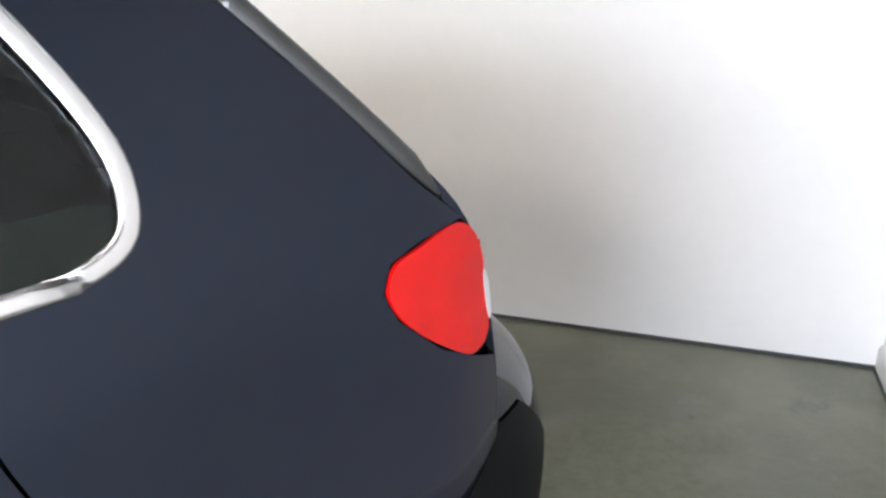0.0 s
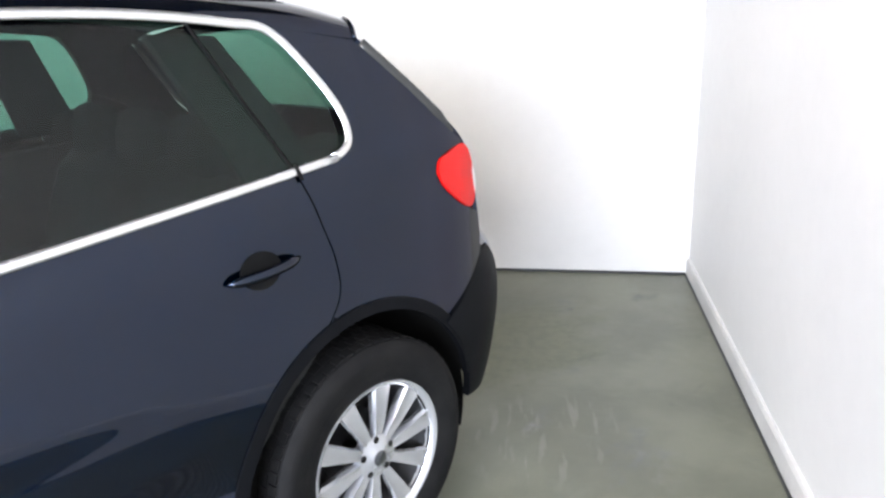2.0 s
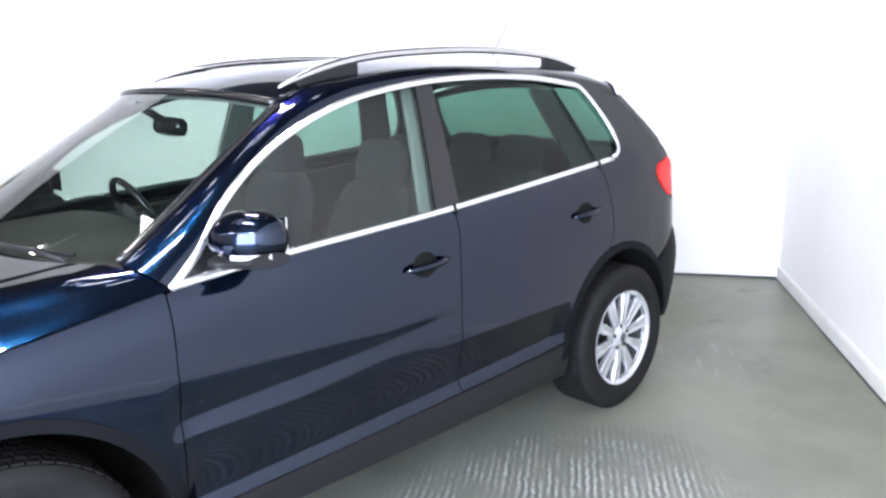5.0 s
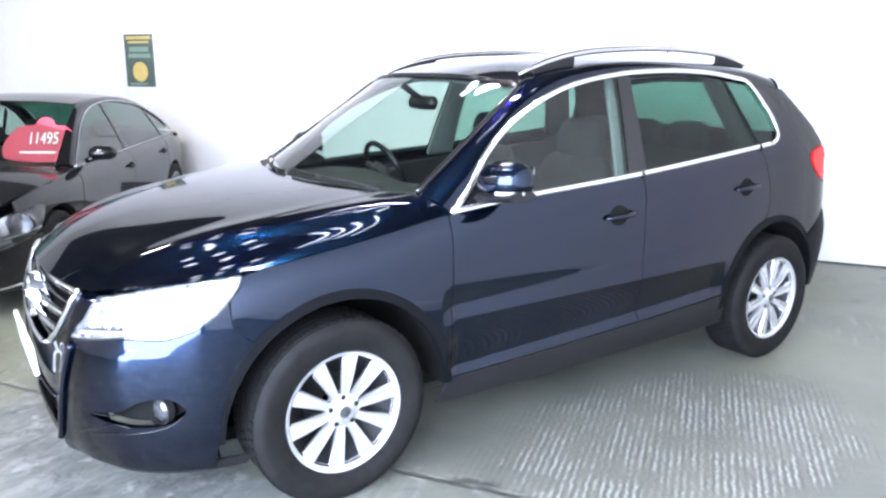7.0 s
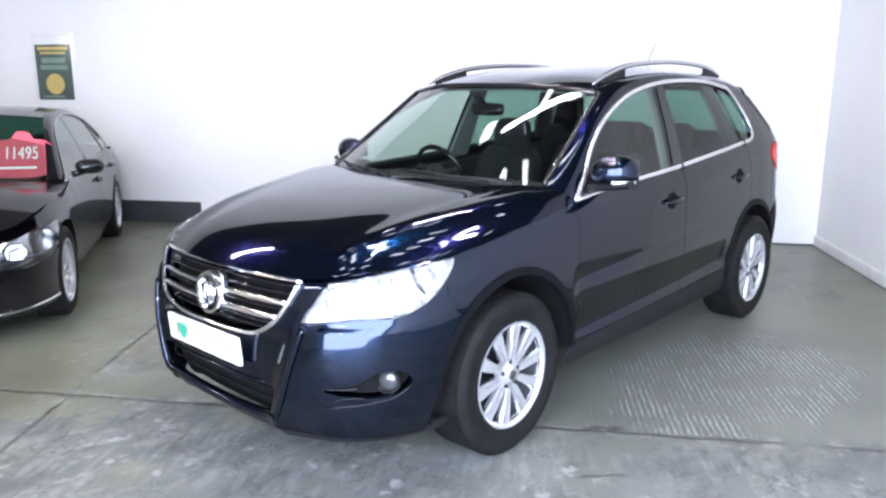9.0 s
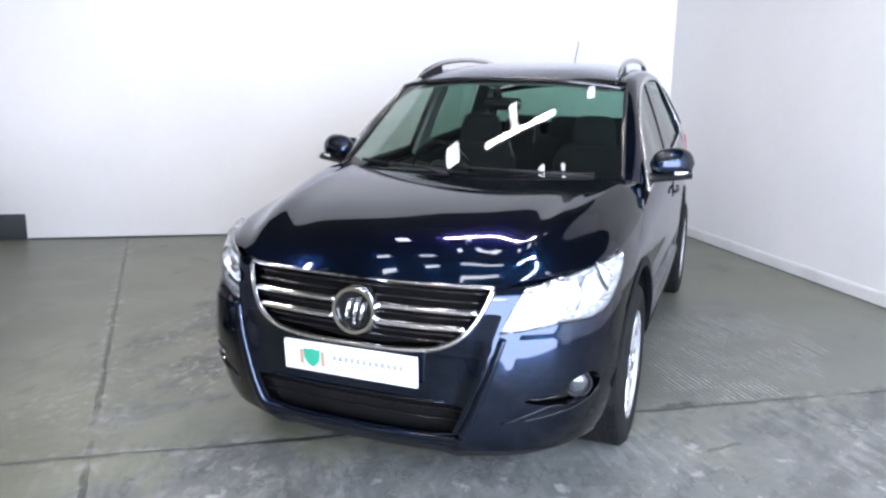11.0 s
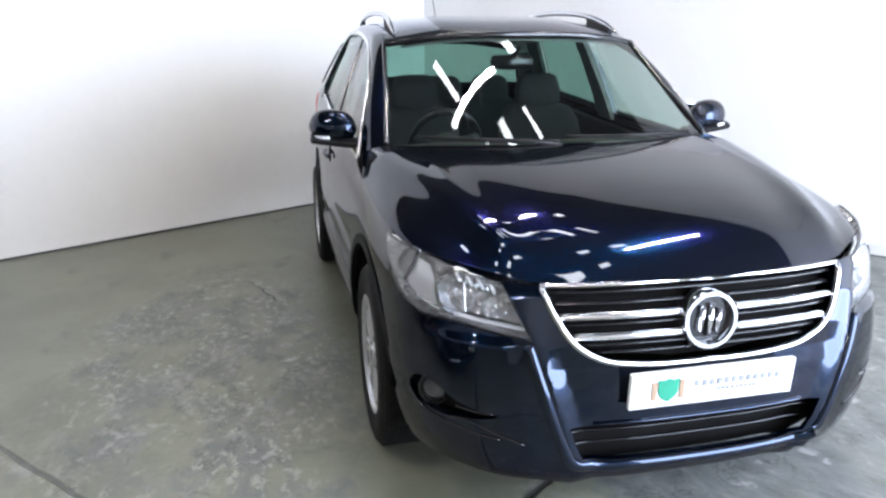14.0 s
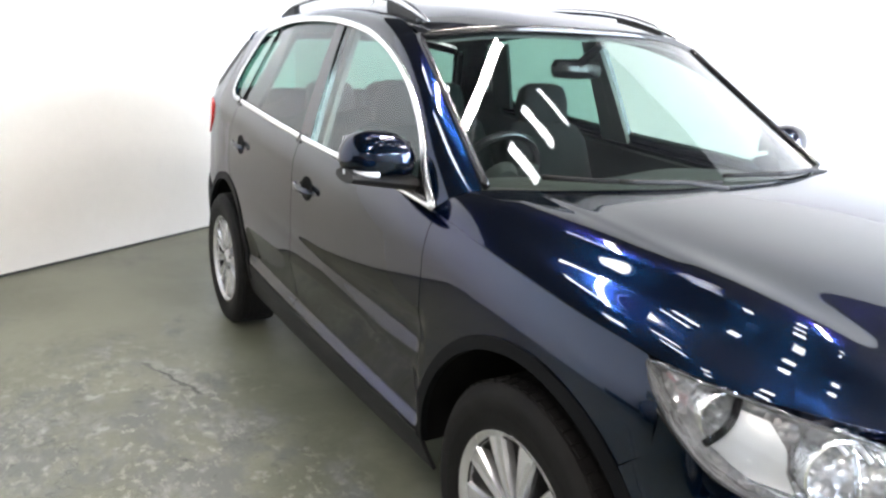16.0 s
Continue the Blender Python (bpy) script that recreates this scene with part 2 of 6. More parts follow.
def panel(name, surf, poly, mat, parent, label="", holes=(), step=(0.03, 0.03), thick=0.012, lift=0.0, mirror=False, outward=(0, 0, 0.7), inner=None):
    """A sheet with thickness on surf(p, q), cut to an outline given in p and q; inner: a second material for its inside."""
    P, F = trimmed(poly, holes, np.asarray(step, float))
    X = surf(P[:, 0], P[:, 1])
    e = 1e-3 * (P.max(0) - P.min(0)).max()
    nrm = np.cross(surf(P[:, 0] + e, P[:, 1]) - surf(P[:, 0] - e, P[:, 1]), surf(P[:, 0], P[:, 1] + e) - surf(P[:, 0], P[:, 1] - e))
    nrm /= np.linalg.norm(nrm, axis=1)[:, None] + 1e-12
    away = ((X - np.asarray(outward)) * nrm).sum(1)
    if away.sum() < 0:
        nrm, F = -nrm, F[:, ::-1]
    X = X + nrm * lift
    Y = X - nrm * thick
    if mirror:
        X, Y, nrm, F = X * (1, -1, 1), Y * (1, -1, 1), nrm * (1, -1, 1), F[:, ::-1]
    me = bpy.data.meshes.new(name)
    count = {}
    for f in F:
        for a, b in zip(f, np.roll(f, -1)):
            if a != b:
                count[(a, b)] = count.get((a, b), 0) + 1
    rim = [k for k in count if (k[1], k[0]) not in count]
    n = len(X)
    verts = [X, Y]
    faces = [list(dict.fromkeys(int(i) for i in f)) for f in F]
    faces += [[i + n for i in f[::-1]] for f in faces]
    faces = [f for f in faces if len(f) > 2]
    flat = len(faces)
    if rim:
        a, b = np.array([k[0] for k in rim]), np.array([k[1] for k in rim])
        base = 2 * n
        verts += [X[a], X[b], Y[a], Y[b]]
        r = len(rim)
        faces += [[base + i, base + 2 * r + i, base + 3 * r + i, base + r + i] for i in range(r)]
    me.from_pydata(np.vstack(verts).tolist(), [], faces)
    me.polygons.foreach_set("use_smooth", [i < flat for i in range(len(me.polygons))])
    way = []
    for i, f in enumerate(faces):
        for v in f:
            way.append((0.0, 0.0, 0.0) if i >= flat else tuple(nrm[v]) if v < n else tuple(-nrm[v - n]))
    if len(way) == len(me.loops):
        me.normals_split_custom_set(way)
    me.materials.append(mat)
    if inner:
        me.materials.append(inner)
        me.polygons.foreach_set("material_index", [int(i >= flat // 2) for i in range(len(me.polygons))])
    ob = new(name, me)
    ob.parent = parent
    return tagged(ob, label)


def rim_wall(name, surf, poly, d0, d1, mat, parent, label=""):
    """The side of a shallow box that stands on an outline of surf, from depth d0 to d1 below it."""
    P = np.asarray(poly, float)
    P = np.vstack([P, P[:1]])
    X = surf(P[:, 0], P[:, 1])
    e = 1e-3
    n = np.cross(surf(P[:, 0] + e, P[:, 1]) - surf(P[:, 0] - e, P[:, 1]), surf(P[:, 0], P[:, 1] + e) - surf(P[:, 0], P[:, 1] - e))
    n /= np.linalg.norm(n, axis=1)[:, None] + 1e-12
    if ((X - (0, 0, 0.7)) * n).sum() < 0:
        n = -n
    bm = bmesh.new()
    a, b = [bm.verts.new(p) for p in X - n * d0], [bm.verts.new(p) for p in X - n * d1]
    for i in range(len(a) - 1):
        bm.faces.new((a[i], a[i + 1], b[i + 1], b[i]))
    return part(name, bm, mat, parent, label)


def both(name, surf, poly, mat, parent, label="", **k):
    return [panel(name, surf, poly, mat, parent, label, mirror=s, **k) for s in (False, True)]


def strip(name, line, width, height, mat, parent, label="", up=None, closed=False, sides=8, mirror=False, taper=None):
    """A bar with an oval section that follows a line of points; up: the way of its width at each point."""
    L = np.asarray(line, float)
    if mirror:
        L = L * (1, -1, 1)
    if closed:
        tan = np.roll(L, -1, 0) - np.roll(L, 1, 0)
    else:
        tan = np.gradient(L, axis=0)
    tan /= np.linalg.norm(tan, axis=1)[:, None] + 1e-12
    u = np.tile((0, 0, 1.0), (len(L), 1)) if up is None else np.asarray(up, float) * np.ones((len(L), 1))
    if mirror and up is not None:
        u = u * (1, -1, 1)
    side = np.cross(tan, u)
    side /= np.linalg.norm(side, axis=1)[:, None] + 1e-12
    u = np.cross(side, tan)
    ang = np.linspace(0, 2 * np.pi, sides, endpoint=False) + np.pi / sides
    k = np.ones(len(L)) if taper is None else np.asarray(taper, float)
    ring = [L + (k * np.cos(a) * width / 2)[:, None] * u + (k * np.sin(a) * height / 2)[:, None] * side for a in ang]
    V = np.stack(ring, 1).reshape(-1, 3)
    n, F = len(L), []
    for i in range(n if closed else n - 1):
        j = (i + 1) % n
        for s in range(sides):
            t = (s + 1) % sides
            F.append([i * sides + s, j * sides + s, j * sides + t, i * sides + t])
    if not closed:
        F += [list(range(sides))[::-1], [(n - 1) * sides + s for s in range(sides)]]
    me = bpy.data.meshes.new(name)
    me.from_pydata(V.tolist(), [], F)
    me.polygons.foreach_set("use_smooth", [True] * len(me.polygons))
    me.materials.append(mat)
    bm = bmesh.new()
    bm.from_mesh(me)
    bmesh.ops.recalc_face_normals(bm, faces=bm.faces)
    bm.to_mesh(me)
    bm.free()
    ob = new(name, me)
    ob.parent = parent
    return tagged(ob, label)


def lathe(name, profile, mat, parent, label="", seg=48, m=None, arc=None):
    """A turned body: profile of (radius, along y); m places it."""
    bm = bmesh.new()
    n = len(profile)
    rings = []
    for s in range(seg):
        a = 2 * math.pi * s / seg
        rings.append([bm.verts.new((r * math.cos(a), y, r * math.sin(a))) for r, y in profile])
    for s in range(seg):
        A, B = rings[s], rings[(s + 1) % seg]
        for i in range(n - 1):
            bm.faces.new((A[i], A[i + 1], B[i + 1], B[i]))
    bmesh.ops.remove_doubles(bm, verts=bm.verts, dist=1e-5)
    bmesh.ops.recalc_face_normals(bm, faces=bm.faces)
    soft_edges(bm, 38)
    if m is not None:
        bmesh.ops.transform(bm, matrix=m, verts=bm.verts)
    return part(name, bm, mat, parent, label)


def blob(name, grid, mat, parent, label=""):
    """A closed sheet from rings of points (each ring closed), capped at both ends."""
    G = np.asarray(grid, float)
    n, s = G.shape[:2]
    F = []
    for i in range(n - 1):
        for k in range(s):
            t = (k + 1) % s
            F.append([i * s + k, i * s + t, (i + 1) * s + t, (i + 1) * s + k])
    F += [list(range(s))[::-1], [(n - 1) * s + k for k in range(s)]]
    bm = bmesh.new()
    vs = [bm.verts.new(p) for p in G.reshape(-1, 3)]
    for f in F:
        bm.faces.new([vs[i] for i in f])
    bmesh.ops.remove_doubles(bm, verts=bm.verts, dist=1e-5)
    bmesh.ops.recalc_face_normals(bm, faces=bm.faces)
    soft_edges(bm, 50)
    return part(name, bm, mat, parent, label)


# ---------------------------------------------------------------- the room
CORNER = Vector((-4.15, 0.49, 0))
ALONG_A = Vector((math.cos(radians(-58)), math.sin(radians(-58)), 0))
ALONG_B = Vector((math.cos(radians(34)), math.sin(radians(34)), 0))
IN_A = Vector((-ALONG_A.y, ALONG_A.x, 0))
IN_B = Vector((ALONG_B.y, -ALONG_B.x, 0))
HIGH = 4.2


def frame_of(origin, along, inward):
    """x along the wall, y into the room, z up."""
    m = Matrix.Identity(4)
    for i, v in enumerate((along, inward, Vector((0, 0, 1)))):
        m[0][i], m[1][i], m[2][i] = v
    m.translation = origin
    return m


WALL_A, WALL_B = frame_of(CORNER, ALONG_A, IN_A), frame_of(CORNER, ALONG_B, IN_B)


def flip_ok(bm):
    bmesh.ops.recalc_face_normals(bm, faces=bm.faces)


def wall(name, m, x0, x1, label, z1=HIGH, thick=0.25):
    bm = bmesh.new()
    box(bm, (x0, -thick, 0), (x1, 0, z1), m)
    flip_ok(bm)
    return tagged(part(name, bm, WALLPAINT, None, smooth=False), label, "wall", kind="structure")


wall("wall_rear", WALL_A, -0.25, 15, "white painted wall behind the parked cars")
wall("wall_side", WALL_B, 0.0, 14, "white painted side wall with a low skirting")
# far end wall, out of view, added to close the room
wall("wall_end", WALL_A @ pose(15, 0, 0, 0, 0, 90), 0, 14.5, "unseen white painted wall added to close the end of the hall")
# unseen front wall; its opening is sized to let bluish daylight onto the car
FRONT = WALL_B @ pose(9.4, 0, 0, 0, 0, 90)
DOOR_FROM, DOOR_TO, DOOR_TOP = 0.3, 5.2, 3.7
bm = bmesh.new()
box(bm, (0, -0.25, 0), (DOOR_FROM, 0, HIGH), FRONT)
box(bm, (DOOR_TO, -0.25, 0), (15.5, 0, HIGH), FRONT)
box(bm, (DOOR_FROM, -0.25, DOOR_TOP), (DOOR_TO, 0, HIGH), FRONT)
flip_ok(bm)
tagged(part("wall_front", bm, WALLPAINT, None, smooth=False), "unseen white painted wall with a wide opening added for daylight", "wall", kind="structure")
sky_lamp = bpy.data.lights.new("daylight", "AREA")
sky_lamp.shape, sky_lamp.size, sky_lamp.size_y = "RECTANGLE", DOOR_TO - DOOR_FROM, DOOR_TOP
sky_lamp.energy, sky_lamp.color = 950.0, (0.64, 0.79, 1.0)
lamp_ob = new("daylight", sky_lamp)
door_mid = FRONT @ Vector(((DOOR_FROM + DOOR_TO) / 2, -0.1, DOOR_TOP / 2))
lamp_ob.matrix_basis = look(door_mid, door_mid - ALONG_B)


def floor_material():
    m = bpy.data.materials.new("worn_grey_painted_concrete")
    m.use_nodes = True
    nt, N, L = m.node_tree, m.node_tree.nodes, m.node_tree.links
    b = N["Principled BSDF"]
    co = N.new("ShaderNodeTexCoord")

    def noise_at(scale, detail=6, rough=0.6, stretch=None, turn=0.0):
        n = N.new("ShaderNodeTexNoise")
        n.inputs["Scale"].default_value, n.inputs["Detail"].default_value, n.inputs["Roughness"].default_value = scale, detail, rough
        if stretch:
            mp = N.new("ShaderNodeMapping")
            mp.inputs["Scale"].default_value = stretch
            mp.inputs["Rotation"].default_value = (0, 0, turn)
            L.new(co.outputs["Object"], mp.inputs["Vector"])
            L.new(mp.outputs[0], n.inputs["Vector"])
        else:
            L.new(co.outputs["Object"], n.inputs["Vector"])
        return n.outputs["Fac"]

    def ramp(v, a, c, lo=0.0, hi=1.0):
        r = N.new("ShaderNodeMapRange")
        r.interpolation_type = "SMOOTHSTEP"
        for k, x in (("From Min", a), ("From Max", c), ("To Min", lo), ("To Max", hi)):
            r.inputs[k].default_value = x
        L.new(v, r.inputs["Value"])
        return r.outputs[0]

    def maths(op, a, c):
        n = N.new("ShaderNodeMath")
        n.operation = op
        for i, x in enumerate((a, c)):
            if isinstance(x, (int, float)):
                n.inputs[i].default_value = x
            else:
                L.new(x, n.inputs[i])
        return n.outputs[0]

    def mix(f, a, c):
        n = N.new("ShaderNodeMix")
        n.data_type = "RGBA"
        L.new(f, n.inputs["Factor"])
        for k, x in (("A", a), ("B", c)):
            if isinstance(x, tuple):
                n.inputs[k].default_value = (*x, 1)
            else:
                L.new(x, n.inputs[k])
        return n.outputs["Result"]

    sep = N.new("ShaderNodeSeparateXYZ")
    L.new(co.outputs["Object"], sep.inputs[0])
    X, Y = sep.outputs["X"], sep.outputs["Y"]
    # distances from the two joints in the slab, in metres
    past = maths("SUBTRACT", maths("ADD", maths("MULTIPLY", X, 0.834), maths("MULTIPLY", Y, 0.552)), 1.318)
    beyond = maths("SUBTRACT", maths("ADD", maths("MULTIPLY", X, 0.669), maths("MULTIPLY", Y, -0.743)), 2.413)
    # bare, scuffed concrete on the open floor ahead of the joint
    wander = maths("MULTIPLY", maths("SUBTRACT", noise_at(1.3, 4), 0.5), 1.3)
    ahead = maths("MULTIPLY", ramp(maths("ADD", past, wander), -0.25, 0.35), ramp(maths("ADD", beyond, wander), 0.5, -0.3))
    ex = maths("DIVIDE", maths("SUBTRACT", X, 0.5), 1.9)
    ey = maths("DIVIDE", maths("SUBTRACT", Y, -1.55), 0.75)
    beside = ramp(maths("ADD", maths("ADD", maths("MULTIPLY", ex, ex), maths("MULTIPLY", ey, ey)), wander), 1.3, 0.2)
    worn = ramp(maths("ADD", noise_at(2.1, 9, 0.74, (0.9, 1.35, 1)), maths("ADD", maths("MULTIPLY", ahead, 0.20), maths("MULTIPLY", beside, 0.13))), 0.55, 0.70)
    fine = ramp(noise_at(20, 8, 0.72), 0.33, 0.66)
    flake = ramp(noise_at(3.4, 8, 0.66, (0.9, 1.5, 1)), 0.44, 0.60)
    blotch = noise_at(1.7, 5)
    base = mix(ramp(blotch, 0.35, 0.65), (0.124, 0.130, 0.094), (0.184, 0.191, 0.143))
    bare = mix(maths("MULTIPLY", fine, flake), (0.140, 0.149, 0.146), (0.275, 0.282, 0.274))
    col = mix(maths("MULTIPLY", worn, 0.85), base, bare)
    # bluish cast of the daylight put into the slab colour on the car's left
    blue_cast = maths("MULTIPLY", ramp(maths("ADD", Y, wander), -0.3, 0.9), ramp(X, -1.9, -0.5))
    col = mix(maths("MULTIPLY", blue_cast, 0.55), col, mix(blotch, (0.106, 0.118, 0.116), (0.168, 0.182, 0.178)))
    # tamped ridges left in the slab behind the joint, parallel to the side wall
    wave = N.new("ShaderNodeTexWave")
    wave.inputs["Scale"].default_value, wave.inputs["Distortion"].default_value, wave.inputs["Detail"].default_value = 10.6, 2.4, 4
    wave.inputs["Detail Scale"].default_value = 1.9
    mp = N.new("ShaderNodeMapping")
    mp.inputs["Rotation"].default_value = (0, 0, radians(-126))
    L.new(co.outputs["Object"], mp.inputs["Vector"])
    L.new(mp.outputs[0], wave.inputs["Vector"])
    dx = maths("DIVIDE", maths("SUBTRACT", X, -0.15), 1.1)
    dy = maths("DIVIDE", maths("SUBTRACT", Y, 1.25), 0.68)
    blob_d = maths("ADD", maths("MULTIPLY", dx, dx), maths("MULTIPLY", dy, dy))
    zone = ramp(maths("ADD", blob_d, maths("MULTIPLY", maths("SUBTRACT", noise_at(2.6, 5), 0.5), 1.7)), 1.05, 0.45)
    zone = maths("MULTIPLY", zone, ramp(past, 0.04, -0.04))
    ridge = maths("MULTIPLY", wave.outputs["Fac"], zone)
    drawn = N.new("ShaderNodeMapping")
    drawn.inputs["Scale"].default_value = (1.0, 0.16, 1.0)
    L.new(mp.outputs[0], drawn.inputs["Vector"])
    streak = N.new("ShaderNodeTexNoise")
    streak.inputs["Scale"].default_value, streak.inputs["Detail"].default_value = 24.0, 5
    L.new(drawn.outputs[0], streak.inputs["Vector"])
    broken = maths("MULTIPLY", ramp(streak.outputs["Fac"], 0.36, 0.54), ramp(noise_at(2.3, 5, 0.65), 0.40, 0.56))
    crumb = ramp(noise_at(38, 5, 0.7), 0.36, 0.58, 0.25, 1.0)
    # crests paled and troughs darkened in the colour, as raking daylight shows them
    pale = maths("MULTIPLY", maths("MULTIPLY", maths("MULTIPLY", ramp(ridge, 0.52, 0.86), broken), crumb), 0.68)
    col = mix(maths("MULTIPLY", maths("MULTIPLY", zone, ramp(wave.outputs["Fac"], 0.45, 0.1)), maths("ADD", maths("MULTIPLY", broken, 0.66), 0.06)), col, (0.068, 0.075, 0.077))
    col = mix(pale, col, (0.50, 0.51, 0.51))
    # the joints: dark lines with chipped edges
    wob = maths("MULTIPLY", maths("SUBTRACT", noise_at(5, 5), 0.5), 0.05)
    j1 = maths("MULTIPLY", ramp(maths("ABSOLUTE", maths("ADD", past, wob), 0), 0.020, 0.006), ramp(noise_at(2.2, 3), 0.38, 0.47))
    j2 = maths("MULTIPLY", ramp(maths("ABSOLUTE", maths("ADD", beyond, wob), 0), 0.016, 0.005), ramp(noise_at(1.9, 3), 0.34, 0.44))
    joint = maths("MAXIMUM", j1, j2)
    chip = maths("MULTIPLY", maths("MAXIMUM", ramp(maths("ABSOLUTE", past, 0), 0.09, 0.02), ramp(maths("ABSOLUTE", beyond, 0), 0.08, 0.02)), ramp(noise_at(11, 5), 0.5, 0.62))
    col = mix(maths("MULTIPLY", chip, 0.26), col, (0.48, 0.48, 0.47))
    seep = maths("MULTIPLY", ramp(maths("ABSOLUTE", maths("ADD", past, maths("MULTIPLY", wob, 2.5)), 0), 0.10, 0.015), ramp(noise_at(4.5, 6, 0.7), 0.52, 0.62))
    col = mix(maths("MULTIPLY", seep, 0.7), col, (0.04, 0.041, 0.042))
    col = mix(maths("MULTIPLY", joint, 0.7), col, (0.035, 0.035, 0.036))
    # dark worn stains and hairline cracks on the bare patches
    open_floor = maths("MAXIMUM", ahead, maths("MULTIPLY", beside, 0.8))
    stain = maths("MULTIPLY", maths("MULTIPLY", ramp(noise_at(1.9, 7, 0.66, (1, 1.5, 1)), 0.50, 0.60), ahead), 0.62)
    col = mix(stain, col, (0.075, 0.078, 0.074))
    hair = maths("MULTIPLY", ramp(maths("ABSOLUTE", maths("SUBTRACT", noise_at(3.6, 4, 0.6), 0.5), 0), 0.016, 0.004), ramp(noise_at(1.9, 3), 0.44, 0.54))
    col = mix(maths("MULTIPLY", maths("MULTIPLY", hair, open_floor), 0.6), col, (0.06, 0.06, 0.052))
    scuff = maths("MULTIPLY", maths("MULTIPLY", ramp(noise_at(8, 6, 0.66, (1.0, 1.9, 1)), 0.56, 0.66), ramp(noise_at(1.3, 3), 0.46, 0.6)), open_floor)
    col = mix(maths("MULTIPLY", scuff, 0.33), col, (0.46, 0.455, 0.42))
    fleck = maths("MULTIPLY", maths("MULTIPLY", ramp(noise_at(9, 4, 0.55), 0.61, 0.69), ramp(noise_at(2.3, 2), 0.40, 0.53)), open_floor)
    col = mix(maths("MULTIPLY", fleck, 0.42), col, (0.52, 0.525, 0.51))
    trail = maths("MULTIPLY", maths("MULTIPLY", ramp(streak.outputs["Fac"], 0.50, 0.62), ramp(noise_at(1.6, 4, 0.6), 0.46, 0.58)), ahead)
    col = mix(maths("MULTIPLY", trail, 0.20), col, (0.40, 0.41, 0.40))
    furrow = maths("MULTIPLY", maths("MULTIPLY", ramp(streak.outputs["Fac"], 0.46, 0.36), ramp(noise_at(2.0, 4, 0.6), 0.46, 0.58)), ahead)
    col = mix(maths("MULTIPLY", furrow, 0.42), col, (0.06, 0.064, 0.064))
    # olive growth on the damp floor behind the rear bumper, with pale scratches beside it
    gx = maths("DIVIDE", maths("SUBTRACT", X, -2.75), 0.62)
    gy = maths("DIVIDE", maths("SUBTRACT", Y, 0.30), 0.42)
    damp = ramp(maths("ADD", maths("ADD", maths("MULTIPLY", gx, gx), maths("MULTIPLY", gy, gy)), maths("MULTIPLY", maths("SUBTRACT", noise_at(3.3, 6, 0.7), 0.5), 2.6)), 1.1, 0.2)
    col = mix(maths("MULTIPLY", damp, 0.6), col, mix(fine, (0.085, 0.092, 0.050), (0.150, 0.156, 0.088)))
    hx = maths("DIVIDE", maths("SUBTRACT", X, -2.15), 0.40)
    hy = maths("DIVIDE", maths("SUBTRACT", Y, 0.85), 0.35)
    scratch = maths("MULTIPLY", ramp(maths("ADD", maths("MULTIPLY", hx, hx), maths("MULTIPLY", hy, hy)), 1.0, 0.3), ramp(streak.outputs["Fac"], 0.55, 0.63))
    col = mix(maths("MULTIPLY", scratch, 0.22), col, (0.36, 0.37, 0.33))
    # single cracks and gouges, each along its own wavering line
    sway = maths("MULTIPLY", maths("SUBTRACT", noise_at(6, 4, 0.6), 0.5), 0.11)

    def crack(a, c, width):
        way = Vector((c[0] - a[0], c[1] - a[1]))
        size = way.length
        way.normalize()
        on = maths("SUBTRACT", maths("ADD", maths("MULTIPLY", X, way.x), maths("MULTIPLY", Y, way.y)), way.x * a[0] + way.y * a[1])
        off = maths("ADD", maths("SUBTRACT", maths("ADD", maths("MULTIPLY", X, -way.y), maths("MULTIPLY", Y, way.x)), way.x * a[1] - way.y * a[0]), sway)
        return maths("MULTIPLY", ramp(maths("ABSOLUTE", off, 0), width, width * 0.35), maths("MULTIPLY", ramp(on, 0.0, 0.06), ramp(on, size, size - 0.06)))

    lines = None
    for a, c, width in (((-0.91, -1.39), (-0.42, -1.19), 0.013), ((-0.50, -1.50), (-0.44, -1.44), 0.014), ((1.98, -0.60), (1.72, -0.26), 0.030), ((0.93, 0.95), (0.78, 1.14), 0.034), ((1.15, 1.35), (1.32, 1.18), 0.016), ((0.03, -1.42), (0.12, -1.34), 0.018)):
        one = crack(a, c, width)
        lines = one if lines is None else maths("MAXIMUM", lines, one)
    rimmed = crack((-0.93, -1.37), (-0.40, -1.17), 0.05)
    col = mix(maths("MULTIPLY", rimmed, maths("MULTIPLY", fine, 0.4)), col, (0.40, 0.40, 0.36))
    col = mix(maths("MULTIPLY", lines, 0.8), col, (0.035, 0.036, 0.034))
    # crumbled pale paint beside the car, in clusters
    cluster = maths("MULTIPLY", maths("MULTIPLY", beside, ramp(noise_at(14, 6, 0.7, (1.0, 1.5, 1)), 0.52, 0.62)), ramp(noise_at(2.7, 4, 0.6), 0.42, 0.56))
    col = mix(maths("MULTIPLY", cluster, 0.55), col, (0.42, 0.43, 0.36))
    grime = maths("MULTIPLY", maths("MULTIPLY", beside, ramp(noise_at(17, 5, 0.7), 0.58, 0.66)), ramp(noise_at(3.1, 3), 0.45, 0.58))
    col = mix(maths("MULTIPLY", grime, 0.35), col, (0.055, 0.058, 0.04))
    # dark oily specks and scrapes
    speck = ramp(noise_at(6.5, 4), 0.70, 0.76)
    scrape = maths("MULTIPLY", ramp(noise_at(5, 6, 0.7, (0.35, 3.2, 1), radians(25)), 0.63, 0.72), ramp(noise_at(1.1, 2), 0.45, 0.6))
    col = mix(maths("MULTIPLY", maths("MAXIMUM", speck, scrape), 0.55), col, (0.06, 0.06, 0.055))
